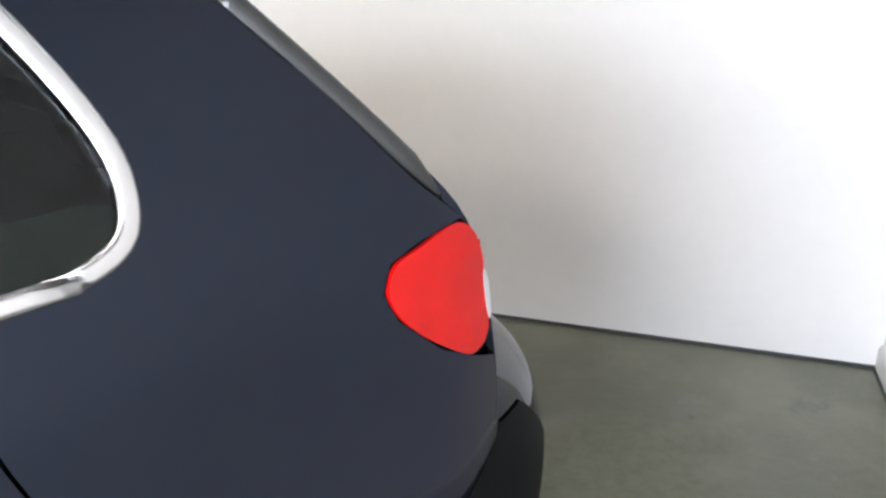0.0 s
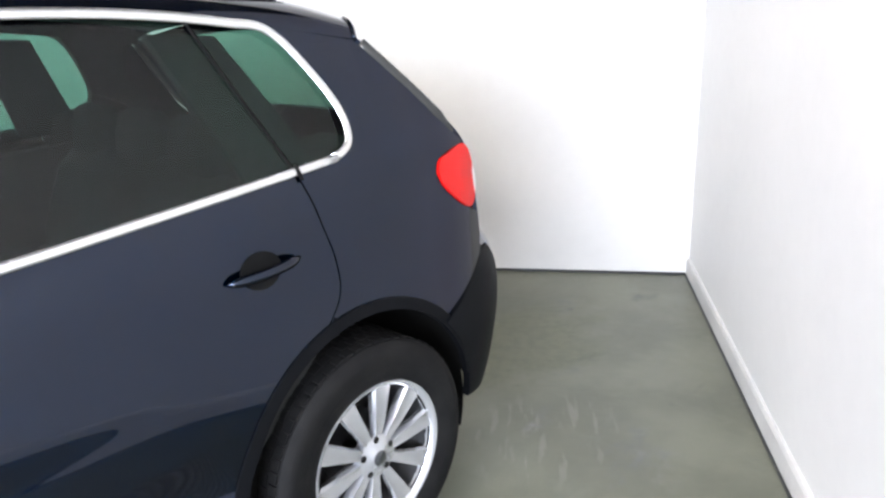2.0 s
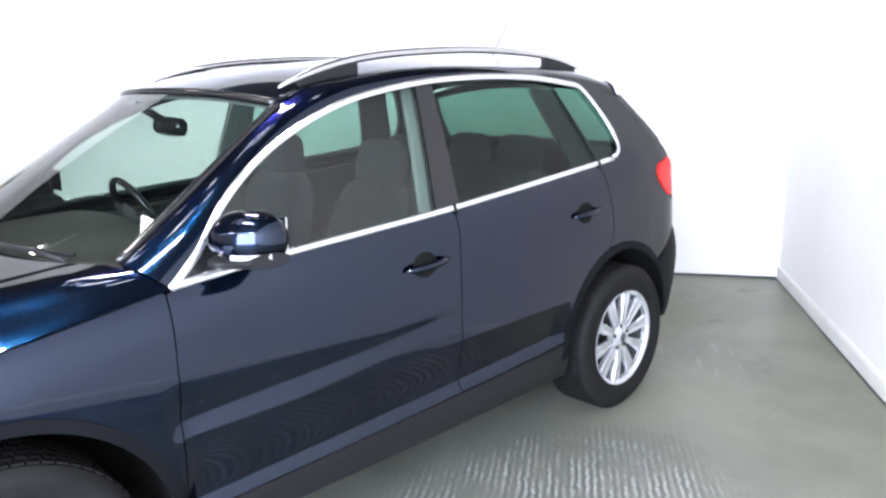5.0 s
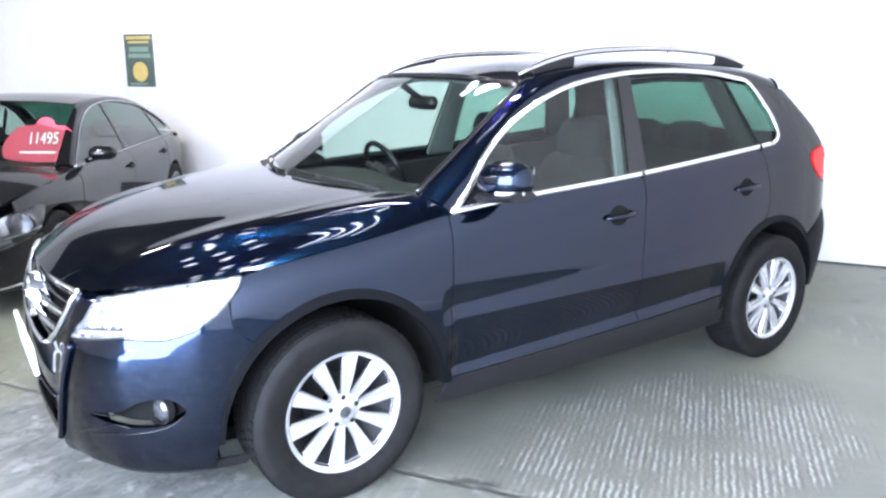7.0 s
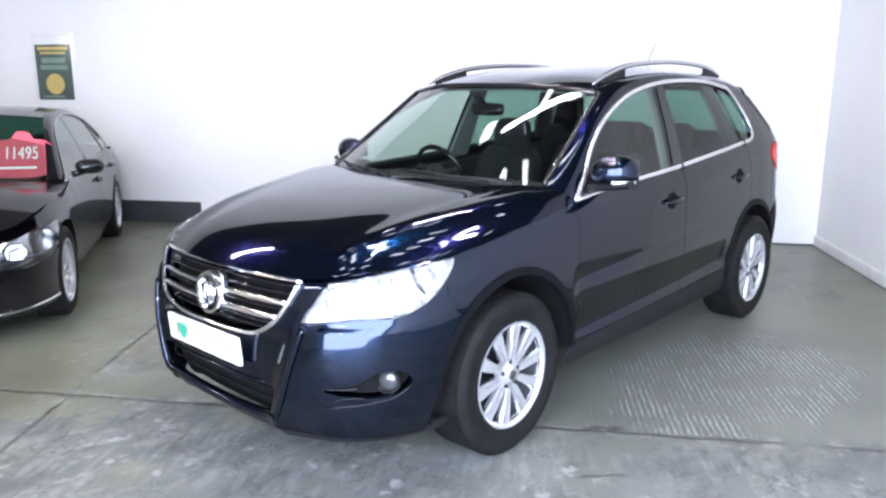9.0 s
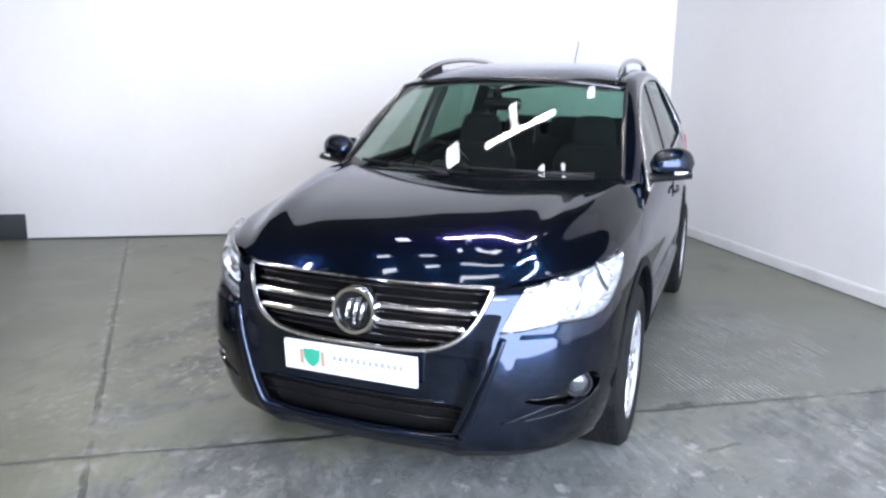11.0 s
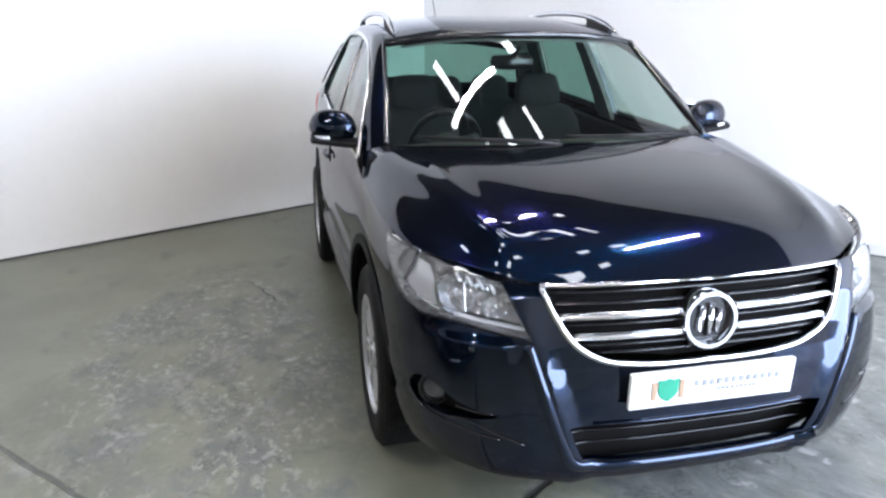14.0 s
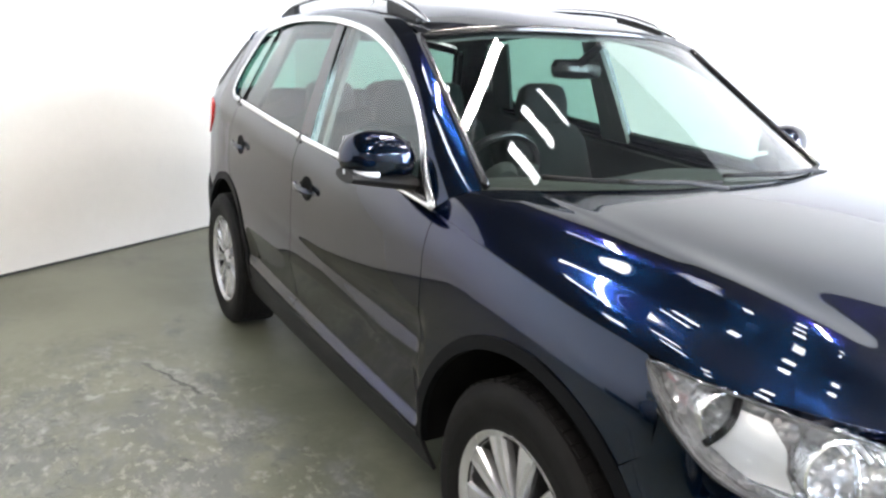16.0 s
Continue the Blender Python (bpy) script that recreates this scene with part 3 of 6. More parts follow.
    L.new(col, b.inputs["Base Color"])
    L.new(ramp(maths("ADD", maths("MULTIPLY", worn, 0.3), maths("MULTIPLY", blotch, 0.3)), 0.0, 0.6, 0.30, 0.66), b.inputs["Roughness"])
    h = maths("ADD", maths("MULTIPLY", ridge, 0.65), maths("SUBTRACT", maths("ADD", maths("MULTIPLY", fine, 0.15), maths("MULTIPLY", maths("MULTIPLY", worn, flake), 0.3)), maths("MULTIPLY", joint, 1.5)))
    bp = N.new("ShaderNodeBump")
    bp.inputs["Strength"].default_value, bp.inputs["Distance"].default_value = 0.6, 0.008
    L.new(h, bp.inputs["Height"])
    L.new(bp.outputs["Normal"], b.inputs["Normal"])
    return m


FLOOR = floor_material()


def sheet(name, z0, z1, mat, label, cat):
    bm = bmesh.new()
    pts = [CORNER - ALONG_A * 0.3 - ALONG_B * 0.3, CORNER + ALONG_A * 15.3 - ALONG_B * 0.3,
           CORNER + ALONG_A * 15.3 + ALONG_B * 14.5, CORNER - ALONG_A * 0.3 + ALONG_B * 14.5]
    lo, hi = [bm.verts.new((p.x, p.y, z0)) for p in pts], [bm.verts.new((p.x, p.y, z1)) for p in pts]
    bm.faces.new(lo)
    bm.faces.new(hi)
    for i in range(4):
        bm.faces.new((lo[i], lo[(i + 1) % 4], hi[(i + 1) % 4], hi[i]))
    flip_ok(bm)
    return tagged(part(name, bm, mat, None, smooth=False), label, cat, kind="structure")


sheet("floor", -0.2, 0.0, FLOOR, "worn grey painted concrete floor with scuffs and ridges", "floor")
sheet("ceiling", HIGH, HIGH + 0.15, ROOFSHEET, "dark roof sheeting over the hall", "ceiling")

# low skirting with a sloped top along the side wall; the rear wall has a dark painted stretch
bm = bmesh.new()
prof = [(0.0, 0.0), (0.014, 0.0), (0.015, 0.085), (0.009, 0.101), (0.0, 0.106)]
ends = [[bm.verts.new(WALL_B @ Vector((x, y, z))) for y, z in prof] for x in (0.0, 13.9)]
for i in range(len(prof)):
    j = (i + 1) % len(prof)
    bm.faces.new((ends[0][i], ends[0][j], ends[1][j], ends[1][i]))
bm.faces.new(ends[0])
bm.faces.new(ends[1])
flip_ok(bm)
tagged(part("baseboard", bm, SKIRT, None, smooth=False), "white painted skirting with scuffed edges along the side wall", "skirting", kind="structure")
tagged(block("baseboard_rear", (6.55, 0.0, 0.0), (14.9, 0.02, 0.25), DARKSKIRT, m=WALL_A), "dark slate painted band at the foot of the wall", "skirting", kind="structure")
tagged(block("trim", (0.016, 0.0, 0.0), (6.54, 0.012, 0.014), DARKSKIRT, m=WALL_A, bevel=0.002), "dark joint at the foot of the rear wall", "trim", kind="structure")

# thin dark strip in place of the shadow line under the skirting
tagged(block("skirting_shadow_line", (0.0, 0.0155, 0.0), (9.3, 0.024, 0.006), DARKSKIRT, m=WALL_B, bevel=0.001), "dark strip for the shadow line at the foot of the skirting", "trim", kind="structure")


# ---------------------------------------------------------------- lamps under the roof
def fluorescent(m, length=1.5):
    t = thing("fluorescent_light", "white twin fluorescent batten lit under the roof", "light", "ceiling lights", at=m)
    block("casing", (-length / 2, -0.035, 0.016), (length / 2, 0.035, 0.07), LAMPBODY, t, bevel=0.01)
    for y in (-0.02, 0.02):
        p = [(0.0, -length / 2 + 0.03), (0.010, -length / 2 + 0.03), (0.010, length / 2 - 0.03), (0.0, length / 2 - 0.03)]
        lathe("tube", p, TUBE, t, "glowing fluorescent tube", 10, pose(0, y, 0, 0, 0, 90))
    for x in (-length / 2 + 0.3, length / 2 - 0.3):
        block("hanger", (x - 0.01, -0.01, 0.07), (x + 0.01, 0.01, HIGH - m.translation.z), LAMPBODY, t, bevel=0.002)
    return t


# first three follow mirrored tubes; the rest are unseen, added to light the hall
LAMPS = [(0.16, -0.16), (1.5, 1.15), (2.3, -2.7), (3.5, 3.7), (5.6, -0.6), (5.0, -5.6), (7.6, 2.6), (8.2, -3.6)]
for x, y in LAMPS:
    fluorescent(pose(x, y, 3.3, 0, 0, 119), 0.98 if x < 1 else 1.22)


def roof_pane(x, y, turn, a, b):
    """A small rooflight: a frame and a bright daylight pane, flush under the roof."""
    t = thing("rooflight", "small daylight pane in the dark roof", "rooflight", "rooflights", at=pose(x, y, HIGH, 0, 0, turn))
    block("pane", (-a / 2, -b / 2, -0.012), (a / 2, b / 2, -0.004), SKYPANE, t, "bright daylight pane", bevel=0.001)
    for lo, hi in (((-a / 2 - 0.03, -b / 2 - 0.03), (a / 2 + 0.03, -b / 2)), ((-a / 2 - 0.03, b / 2), (a / 2 + 0.03, b / 2 + 0.03)), ((-a / 2 - 0.03, -b / 2), (-a / 2, b / 2)), ((a / 2, -b / 2), (a / 2 + 0.03, b / 2))):
        block("frame_bar", (*lo, -0.03), (*hi, 0.0), ROOFSHEET, t, bevel=0.003)


for i in range(7):
    for j in range(i > 2, {1: 2, 2: 3, 3: 3, 4: 2}.get(i, 0)):
        c = Vector((1.15, 0.0, 0)) + Vector((math.cos(radians(112)), math.sin(radians(112)), 0)) * (0.72 * (i - 3)) + Vector((0.93, 0.36, 0)) * (0.62 * j)
        roof_pane(c.x, c.y, 22, 0.12, 0.24)
for x, y, a, b in ((0.19, -1.36, 0.36, 0.20), (-0.75, 0.82, 0.14, 0.14), (-0.30, -0.52, 0.55, 0.11), (0.30, 0.80, 0.40, 0.07), (0.45, 0.36, 0.40, 0.12), (0.62, 0.02, 0.36, 0.07), (0.80, -0.26, 0.32, 0.10)):
    roof_pane(x, y, 27, a, b)


# ---------------------------------------------------------------- the blue car
CAR = thing("suv_car", "dark blue five-door family SUV parked on the concrete", "car")

belt = hermite([-2.1, -1.4, -1.185, -0.267, 0.826, 1.656, 1.95], [1.24, 1.198, 1.178, 1.101, 1.022, 0.90, 0.84])
flank = hermite([0.15, 0.22, 0.30, 0.38, 0.44, 0.52, 0.65, 0.78, 0.90, 1.0, 1.25], [0.76, 0.82, 0.860, 0.882, 0.889, 0.8945, 0.8930, 0.888, 0.881, 0.874, 0.860])
taper_x = hermite([-2.2, -1.95, -1.8, -1.6, -1.3, -0.9, 0.0, 0.85, 1.3, 1.5, 1.6, 1.67, 1.75, 2.0], [-0.30, -0.11, -0.052, -0.028, -0.016, -0.006, 0.004, -0.003, -0.005, -0.011, -0.020, -0.029, -0.045, -0.12])


def y_side(x, z):
    b = belt(x)
    low = np.minimum(z, b)
    r = np.clip((low - (b - 0.13)) / 0.13, 0, 1)
    y = flank(low) + taper_x(x) - 0.034 * r * r
    # pressed hollow along the lower doors, above a rib that climbs to the rear
    along = np.clip((0.875 - x) / 0.05, 0, 1) * np.clip((x + 0.93) / 0.16, 0, 1)
    crest = 0.450 - 0.042 * x
    above = np.clip((0.618 - low) / (0.618 - crest), 0, 1)
    below = np.clip((crest - low) / 0.046, 0, 1)
    y = y - 0.027 * along * np.sin(above * np.pi / 2) * (1 - below * below * (3 - 2 * below))
    # short scallop behind the front wheel
    y = y - (0.0125 * np.clip((x - 0.14) / 0.62, 0, 1) + 0.0028 * np.clip((x + 0.80) / 0.75, 0, 1)) * np.clip((0.90 - x) / 0.05, 0, 1) * np.exp(-((low - 0.668 - 0.05 * (0.85 - x)) / (0.030 + 0.028 * np.clip(x - 0.14, 0, 0.72))) ** 2)
    up = np.maximum(z - b, 0)
    back = np.clip((-x - 0.8) / 0.7, 0, 1)
    return y - 0.33 * up - 0.13 * up * up - 0.16 * up * back


def side(x, z):
    x, z = np.asarray(x, float), np.asarray(z, float)
    return np.stack([x, y_side(x, z), z], -1)


# unit plan curve of the front and rear ends, by arc length
_th = np.linspace(0, np.pi / 2, 4001)
_c, _s = np.cos(_th) ** (2 / 2.9), np.sin(_th) ** (2 / 2.9)
_d = np.r_[0, np.cumsum(np.hypot(np.diff(_c) * 0.8, np.diff(_s) * 0.875))]
_d /= _d[-1]
front_x = hermite([0.15, 0.22, 0.28, 0.36, 0.45, 0.55, 0.65, 0.75, 0.82, 0.90, 1.0], [2.09, 2.160, 2.188, 2.200, 2.204, 2.203, 2.190, 2.164, 2.136, 2.04, 1.86])
front_y = hermite([0.15, 0.25, 0.4, 0.5, 0.6, 0.68, 0.75, 0.9, 1.0], [0.775, 0.835, 0.875, 0.883, 0.882, 0.879, 0.876, 0.868, 0.86])


def at_y(y):
    return float(np.interp(abs(y) / 0.874, _s, _d)) * (1 if y >= 0 else -1)


def at_x(x, z):
    c = (x - 1.4) / (float(front_x(z)) - 1.4)
    return float(np.interp(-c, -_c, _d))


def front(s, z):
    s, z = np.asarray(s, float), np.asarray(z, float)
    a = np.abs(s)
    c, n = np.interp(a, _d, _c), np.interp(a, _d, _s)
    over = np.maximum(a - 1, 0)
    y = front_y(z) * n
    x = 1.4 + (front_x(z) - 1.4) * c - over
    # raised lines that run from the lamps down to the chin
    line = 0.40 + 0.30 * np.clip(z - 0.30, -0.1, 0.5)
    x = x + 0.012 * np.exp(-((y - line) / 0.042) ** 2) * (z < 0.74) - 0.014 * np.clip((line - y) / 0.06, 0, 1) * np.clip((0.66 - z) / 0.06, 0, 1)
    # a shelf under the lamps, above the fuller lower bumper
    shelf = 0.013 * np.clip((0.690 - z) / 0.032, 0, 1) * np.clip((y - line - 0.02) / 0.06, 0, 1) * np.clip((0.80 - y) / 0.07, 0, 1) * np.clip((z - 0.30) / 0.2, 0, 1)
    return np.stack([x + shelf * c, (y + shelf * n * 0.6) * np.sign(s), z], -1)


def mirrored(half):
    """A closed outline about the middle from its left half, given from bottom centre to top centre."""
    h = np.asarray(half, float)
    r = h[::-1] * (-1, 1)
    return np.vstack([h, r[np.abs(r[:, 0]) > 1e-6]])


def arch(cx, r, a0, a1, n=24, cz=0.345):
    a = np.radians(np.linspace(a0, a1, n))
    return np.stack([cx + r * np.cos(a), cz + r * np.sin(a)], -1)


def belt_line(x0, x1, n=30, dz=0.0):
    x = np.linspace(x0, x1, n)
    return np.stack([x, belt(x) + dz], -1)


FW, RW, RA = 1.312, -1.312, 0.458
DLO_TOP = spline([(0.826, 1.024), (0.735, 1.10), (0.625, 1.222), (0.46, 1.345), (0.16, 1.475), (-0.2, 1.543), (-0.6, 1.565), (-0.95, 1.553), (-1.15, 1.53)], 60)
DLO_REAR = spline([(-1.15, 1.53), (-1.235, 1.513), (-1.322, 1.408), (-1.372, 1.285), (-1.360, 1.228), (-1.30, 1.196)], 30)

# outer panels, left and right
both("front_wing", side, np.vstack([arch(FW, RA, 46, 176, 40), [(0.8525, 0.36)], [(0.8565, 0.6), (0.8455, 1.012)], belt_line(0.848, 1.64, 24, -0.002), [(1.648, 0.892), (1.662, 0.860), (1.6995, 0.824), (1.7015, 0.735)]]), PAINT, CAR, step=(0.02, 0.014))
both("front_door", side, np.vstack([[(0.849, 0.378), (0.853, 0.6), (0.842, 1.010)], belt_line(0.832, -0.238, 30, -0.004), [(-0.2265, 0.95), (-0.2160, 0.7), (-0.2160, 0.412)]]), PAINT, CAR, step=(0.025, 0.007))
REAR_GAP = spline([(-1.172, 1.172), (-1.20, 1.06), (-1.232, 0.95), (-1.232, 0.86), (-1.175, 0.782)], 20)
both("rear_door", side, np.vstack([[(-0.2200, 0.412), (-0.2200, 0.7), (-0.2305, 0.95)], belt_line(-0.243, -1.168, 30, -0.004), REAR_GAP, arch(RW, RA, 72, 8, 26), [(-0.878, 0.436)]]), PAINT, CAR, step=(0.025, 0.007))
TAIL = [(-1.53, 1.475), (-1.665, 1.33), (-1.805, 1.165)]
QUARTER = np.vstack([REAR_GAP - (0.0045, 0), arch(RW, RA, 72.6, 136, 24), [(-1.70, 0.692), (-1.78, 0.748), (-1.85, 0.805), (-1.858, 0.87), (-1.85, 0.94)],
                     [(-1.81, 0.955), (-1.735, 0.993), (-1.664, 1.058), (-1.644, 1.10), (-1.660, 1.135), (-1.71, 1.152), (-1.797, 1.166), (-1.742, 1.215), (-1.712, 1.248), (-1.647, 1.33), (-1.512, 1.475)], [(-1.35, 1.503)], DLO_REAR, [(-1.24, 1.184)]])
both("rear_quarter_panel", side, QUARTER, PAINT, CAR, step=(0.02, 0.02))

# black sills and wheel-arch trims
both("sill_cladding", side, [(0.895, 0.262), (0.868, 0.36), (0.852, 0.372), (-0.875, 0.430), (-0.90, 0.36), (-0.92, 0.262)], PLASTIC, CAR, "black plastic sill", step=(0.05, 0.02), lift=0.002)
for cx, a0, a1 in ((FW, -2, 178), (RW, 2, 168)):
    ring = np.vstack([arch(cx, RA + 0.005, a0, a1, 60), arch(cx, 0.428, a1, a0, 60)])
    both("wheel_arch_trim", side, ring, ARCHTRIM, CAR, "dark wheel arch lip", step=(0.012, 0.012), lift=0.005, thick=0.022)

# roof edge and pillars above the side windows
CANT_T = np.vstack([side(*DLO_TOP[::7].T), side(*np.array([(-1.15, 1.53), (-1.35, 1.503), (-1.53, 1.475)]).T)])
CANT_R = spline([(0.910, 0.735, 1.086), (0.79, 0.708, 1.170), (0.640, 0.684, 1.275), (0.468, 0.659, 1.402), (0.27, 0.626, 1.515), (-0.1, 0.588, 1.593), (-0.6, 0.573, 1.616), (-1.0, 0.565, 1.610), (-1.35, 0.566, 1.582), (-1.572, 0.575, 1.530)], len(CANT_T))
mid = (CANT_T + CANT_R) / 2 + np.array([0.003, 0.012, 0.010])
cant = net(np.stack([CANT_T, mid, CANT_R], 1))
both("roof_pillar", cant, [(0, 0), (1, 0), (1, 1), (0, 1)], PAINT, CAR, step=(0.02, 0.12), thick=0.02, outward=(-0.3, 0, 1.0))


def wide(rows):
    """Rows of half-sections (centre to left edge) made whole."""
    out = []
    for r in rows:
        r = np.asarray(r, float)
        out.append(np.vstack([r[::-1], r[1:] * (1, -1, 1)]))
    return np.array(out)


UNIT = [(0, 0), (1, 0), (1, 1), (0, 1)]
bonnet = net(wide([
    [(1.135, 0, 1.098), (1.10, 0.35, 1.098), (1.03, 0.59, 1.096), (0.99, 0.66, 1.092), (0.935, 0.74, 1.082), (0.88, 0.805, 1.062), (0.836, 0.845, 1.026)],
    [(1.42, 0, 1.065), (1.40, 0.34, 1.062), (1.36, 0.56, 1.055), (1.335, 0.64, 1.043), (1.28, 0.735, 1.022), (1.20, 0.81, 1.006), (1.13, 0.853, 0.984)],
    [(1.75, 0, 1.011), (1.73, 0.32, 1.007), (1.69, 0.53, 0.994), (1.65, 0.62, 0.981), (1.58, 0.725, 0.961), (1.50, 0.803, 0.951), (1.42, 0.846, 0.938)],
    [(1.985, 0, 0.944), (1.965, 0.30, 0.936), (1.91, 0.515, 0.919), (1.865, 0.605, 0.912), (1.79, 0.705, 0.907), (1.69, 0.785, 0.911), (1.575, 0.832, 0.914)],
    [(2.148, 0, 0.838), (2.125, 0.28, 0.834), (2.062, 0.49, 0.826), (2.01, 0.58, 0.848), (1.93, 0.675, 0.867), (1.80, 0.765, 0.881), (1.665, 0.815, 0.898)]]))


def folded(p, q):
    """The bonnet with a raised fold along each side, from the pillar's foot to the lamp."""
    g = bonnet(p, q)
    d = np.abs(g[..., 1]) - np.interp(g[..., 0], [0.90, 1.40, 1.75, 1.95, 2.06, 2.15], [0.785, 0.69, 0.605, 0.545, 0.495, 0.45])
    fold = np.where(d < 0, np.exp(-(d / 0.085) ** 2), np.exp(-(d / 0.05) ** 2))
    g[..., 2] += 0.021 * fold * np.clip((g[..., 0] - 0.86) / 0.2, 0, 1) * np.clip((2.16 - g[..., 0]) / 0.3, 0.25, 1)
    return g


panel("bonnet", folded, UNIT, PAINT, CAR, step=(0.016, 0.006), thick=0.02)

screen = net(wide([
    [(1.125, 0, 1.090), (1.08, 0.38, 1.090), (0.912, 0.724, 1.094)],
    [(0.805, 0, 1.312), (0.772, 0.36, 1.302), (0.645, 0.680, 1.276)],
    [(0.455, 0, 1.533), (0.428, 0.34, 1.527), (0.335, 0.634, 1.492)]]))
panel("windscreen", screen, UNIT, WINDSCREEN, CAR, "clear windscreen with a black edge seal", step=(0.06, 0.05), thick=0.005, inner=INNERFACE)
for q in (0.0, 1.0):
    edge = screen(np.linspace(0, 1, 24), np.full(24, q))
    strip("windscreen_seal", edge, 0.03, 0.022, GLOSSBLACK, CAR)
strip("windscreen_seal", screen(np.full(30, 1.0), np.linspace(0, 1, 30)), 0.03, 0.015, GLOSSBLACK, CAR)
roof = net(wide([
    [(0.462, 0, 1.541), (0.434, 0.34, 1.534), (0.338, 0.632, 1.497)],
    [(0.12, 0, 1.612), (0.11, 0.33, 1.606), (0.09, 0.606, 1.562)],
    [(-0.42, 0, 1.655), (-0.42, 0.33, 1.649), (-0.42, 0.576, 1.610)],
    [(-1.0, 0, 1.652), (-1.0, 0.33, 1.645), (-1.0, 0.565, 1.608)],
    [(-1.42, 0, 1.617), (-1.40, 0.33, 1.608), (-1.35, 0.566, 1.580)],
    [(-1.69, 0, 1.572), (-1.66, 0.33, 1.565), (-1.572, 0.575, 1.528)]]))
panel("roof", roof, UNIT, PAINT, CAR, step=(0.025, 0.03), thick=0.015)

# tailgate and rear end
tail = net(wide([
    [(-1.66, 0, 1.55), (-1.63, 0.33, 1.543), tuple(side(-1.533, 1.477))],
    [(-1.80, 0, 1.36), (-1.77, 0.38, 1.35), tuple(side(-1.667, 1.33))],
    [(-1.96, 0, 1.16), (-1.94, 0.43, 1.16), tuple(side(-1.806, 1.163))],
    [(-2.06, 0, 0.98), (-2.03, 0.46, 0.98), tuple(side(-1.852, 0.95))],
    [(-2.08, 0, 0.80), (-2.05, 0.46, 0.80), tuple(side(-1.842, 0.80))]]))
edge = spline([tuple(side(x + 0.012, z)) for x, z in [(-1.545, 1.462)] + TAIL[1:2] + [(-1.735, 1.248), (-1.778, 1.196)]], 24)
for s in (False, True):
    strip("rear_window_edge", edge - (0.006, 0.012, 0), 0.042, 0.030, GLASSEDGE, CAR, "grey glass edge of the rear window", up=(-0.6, 0.5, 0), mirror=s, sides=12, taper=np.r_[np.ones(18), np.linspace(1, 0.3, 6)])
REAR_WIN = [(0.05, 0.035), (0.43, 0.03), (0.43, 0.97), (0.05, 0.965)]
panel("tailgate", tail, UNIT, PAINT, CAR, holes=[REAR_WIN], step=(0.03, 0.03), outward=(-1, 0, 1))
panel("rear_window", tail, REAR_WIN, PRIVACY, CAR, "dark rear window", step=(0.05, 0.05), thick=0.004, lift=-0.002, outward=(-1, 0, 1), inner=INNERFACE)
both("rear_lamp", side, spline([(-1.650, 1.100), (-1.664, 1.130), (-1.71, 1.146), (-1.79, 1.160), (-1.812, 1.142), (-1.830, 1.05), (-1.828, 0.985), (-1.80, 0.967), (-1.735, 1.000), (-1.663, 1.066)], 50, True), REDLENS, CAR, "red rear lamp", step=(0.012, 0.012), lift=0.006, thick=0.012)
both("lamp_backing", side, [(-1.63, 1.12), (-1.68, 1.15), (-1.80, 1.165), (-1.846, 1.12), (-1.85, 0.96), (-1.80, 0.95), (-1.73, 0.985), (-1.65, 1.055)], LINER, CAR, step=(0.03, 0.03), lift=-0.012, thick=0.006)
both("reversing_lens", side, spline([(-1.824, 1.085), (-1.830, 1.075), (-1.8365, 1.03), (-1.834, 1.005), (-1.829, 1.02)], 24, True)[:-1], LAMPTRIM, CAR, "clear reversing lens", step=(0.004, 0.012), lift=0.0075, thick=0.004)
rear_x = hermite([0.15, 0.3, 0.42, 0.55, 0.7, 0.8, 0.9], [-2.04, -2.115, -2.17, -2.212, -2.218, -2.175, -2.03])
rear_y = hermite([0.15, 0.3, 0.5, 0.7, 0.9], [0.80, 0.848, 0.866, 0.862, 0.82])
_rc, _rs = np.cos(_th) ** (2 / 3.1), np.sin(_th) ** (2 / 3.1)


def rear(s, z):
    s, z = np.asarray(s, float), np.asarray(z, float)
    a = np.abs(s)
    c, n = np.interp(a, _th / _th[-1], _rc), np.interp(a, _th / _th[-1], _rs)
    return np.stack([-1.45 + (rear_x(z) + 1.45) * c, rear_y(z) * n * np.sign(s), z], -1)


def rear_at(x, z):
    c = np.clip((x + 1.45) / (float(rear_x(z)) + 1.45), 0, 1)
    return float(np.interp(-c, -_rc, _th / _th[-1]))


SPLIT = [(-1.702, 0.688), (-1.782, 0.744), (-1.86, 0.80), (-1.95, 0.792)]
panel("rear_bumper", rear, mirrored([(0, 0.60), (0.45, 0.60)] + [(rear_at(x, z), z + 0.006) for x, z in SPLIT[::-1][:2]] + [(rear_at(-1.862, 0.84), 0.84), (rear_at(-1.88, 0.880), 0.880), (0.5, 0.885), (0, 0.885)]), PAINT, CAR, step=(0.02, 0.02), lift=0.006, thick=0.03, outward=(-1, 0, 0.6))
corner = [(rear_at(x, z), z) for x, z in [(-1.74, 0.345)] + [tuple(p) for p in arch(RW, 0.436, 178, 136, 20)] + SPLIT]
panel("rear_valance", rear, mirrored([(0, 0.24), (0.4, 0.25), (rear_at(-1.95, 0.30), 0.30)] + corner + [(0.45, 0.592), (0, 0.592)]), ARCHTRIM, CAR, "dark plastic lower rear bumper", step=(0.014, 0.014), lift=0.008, thick=0.025, outward=(-1, 0, 0.6))

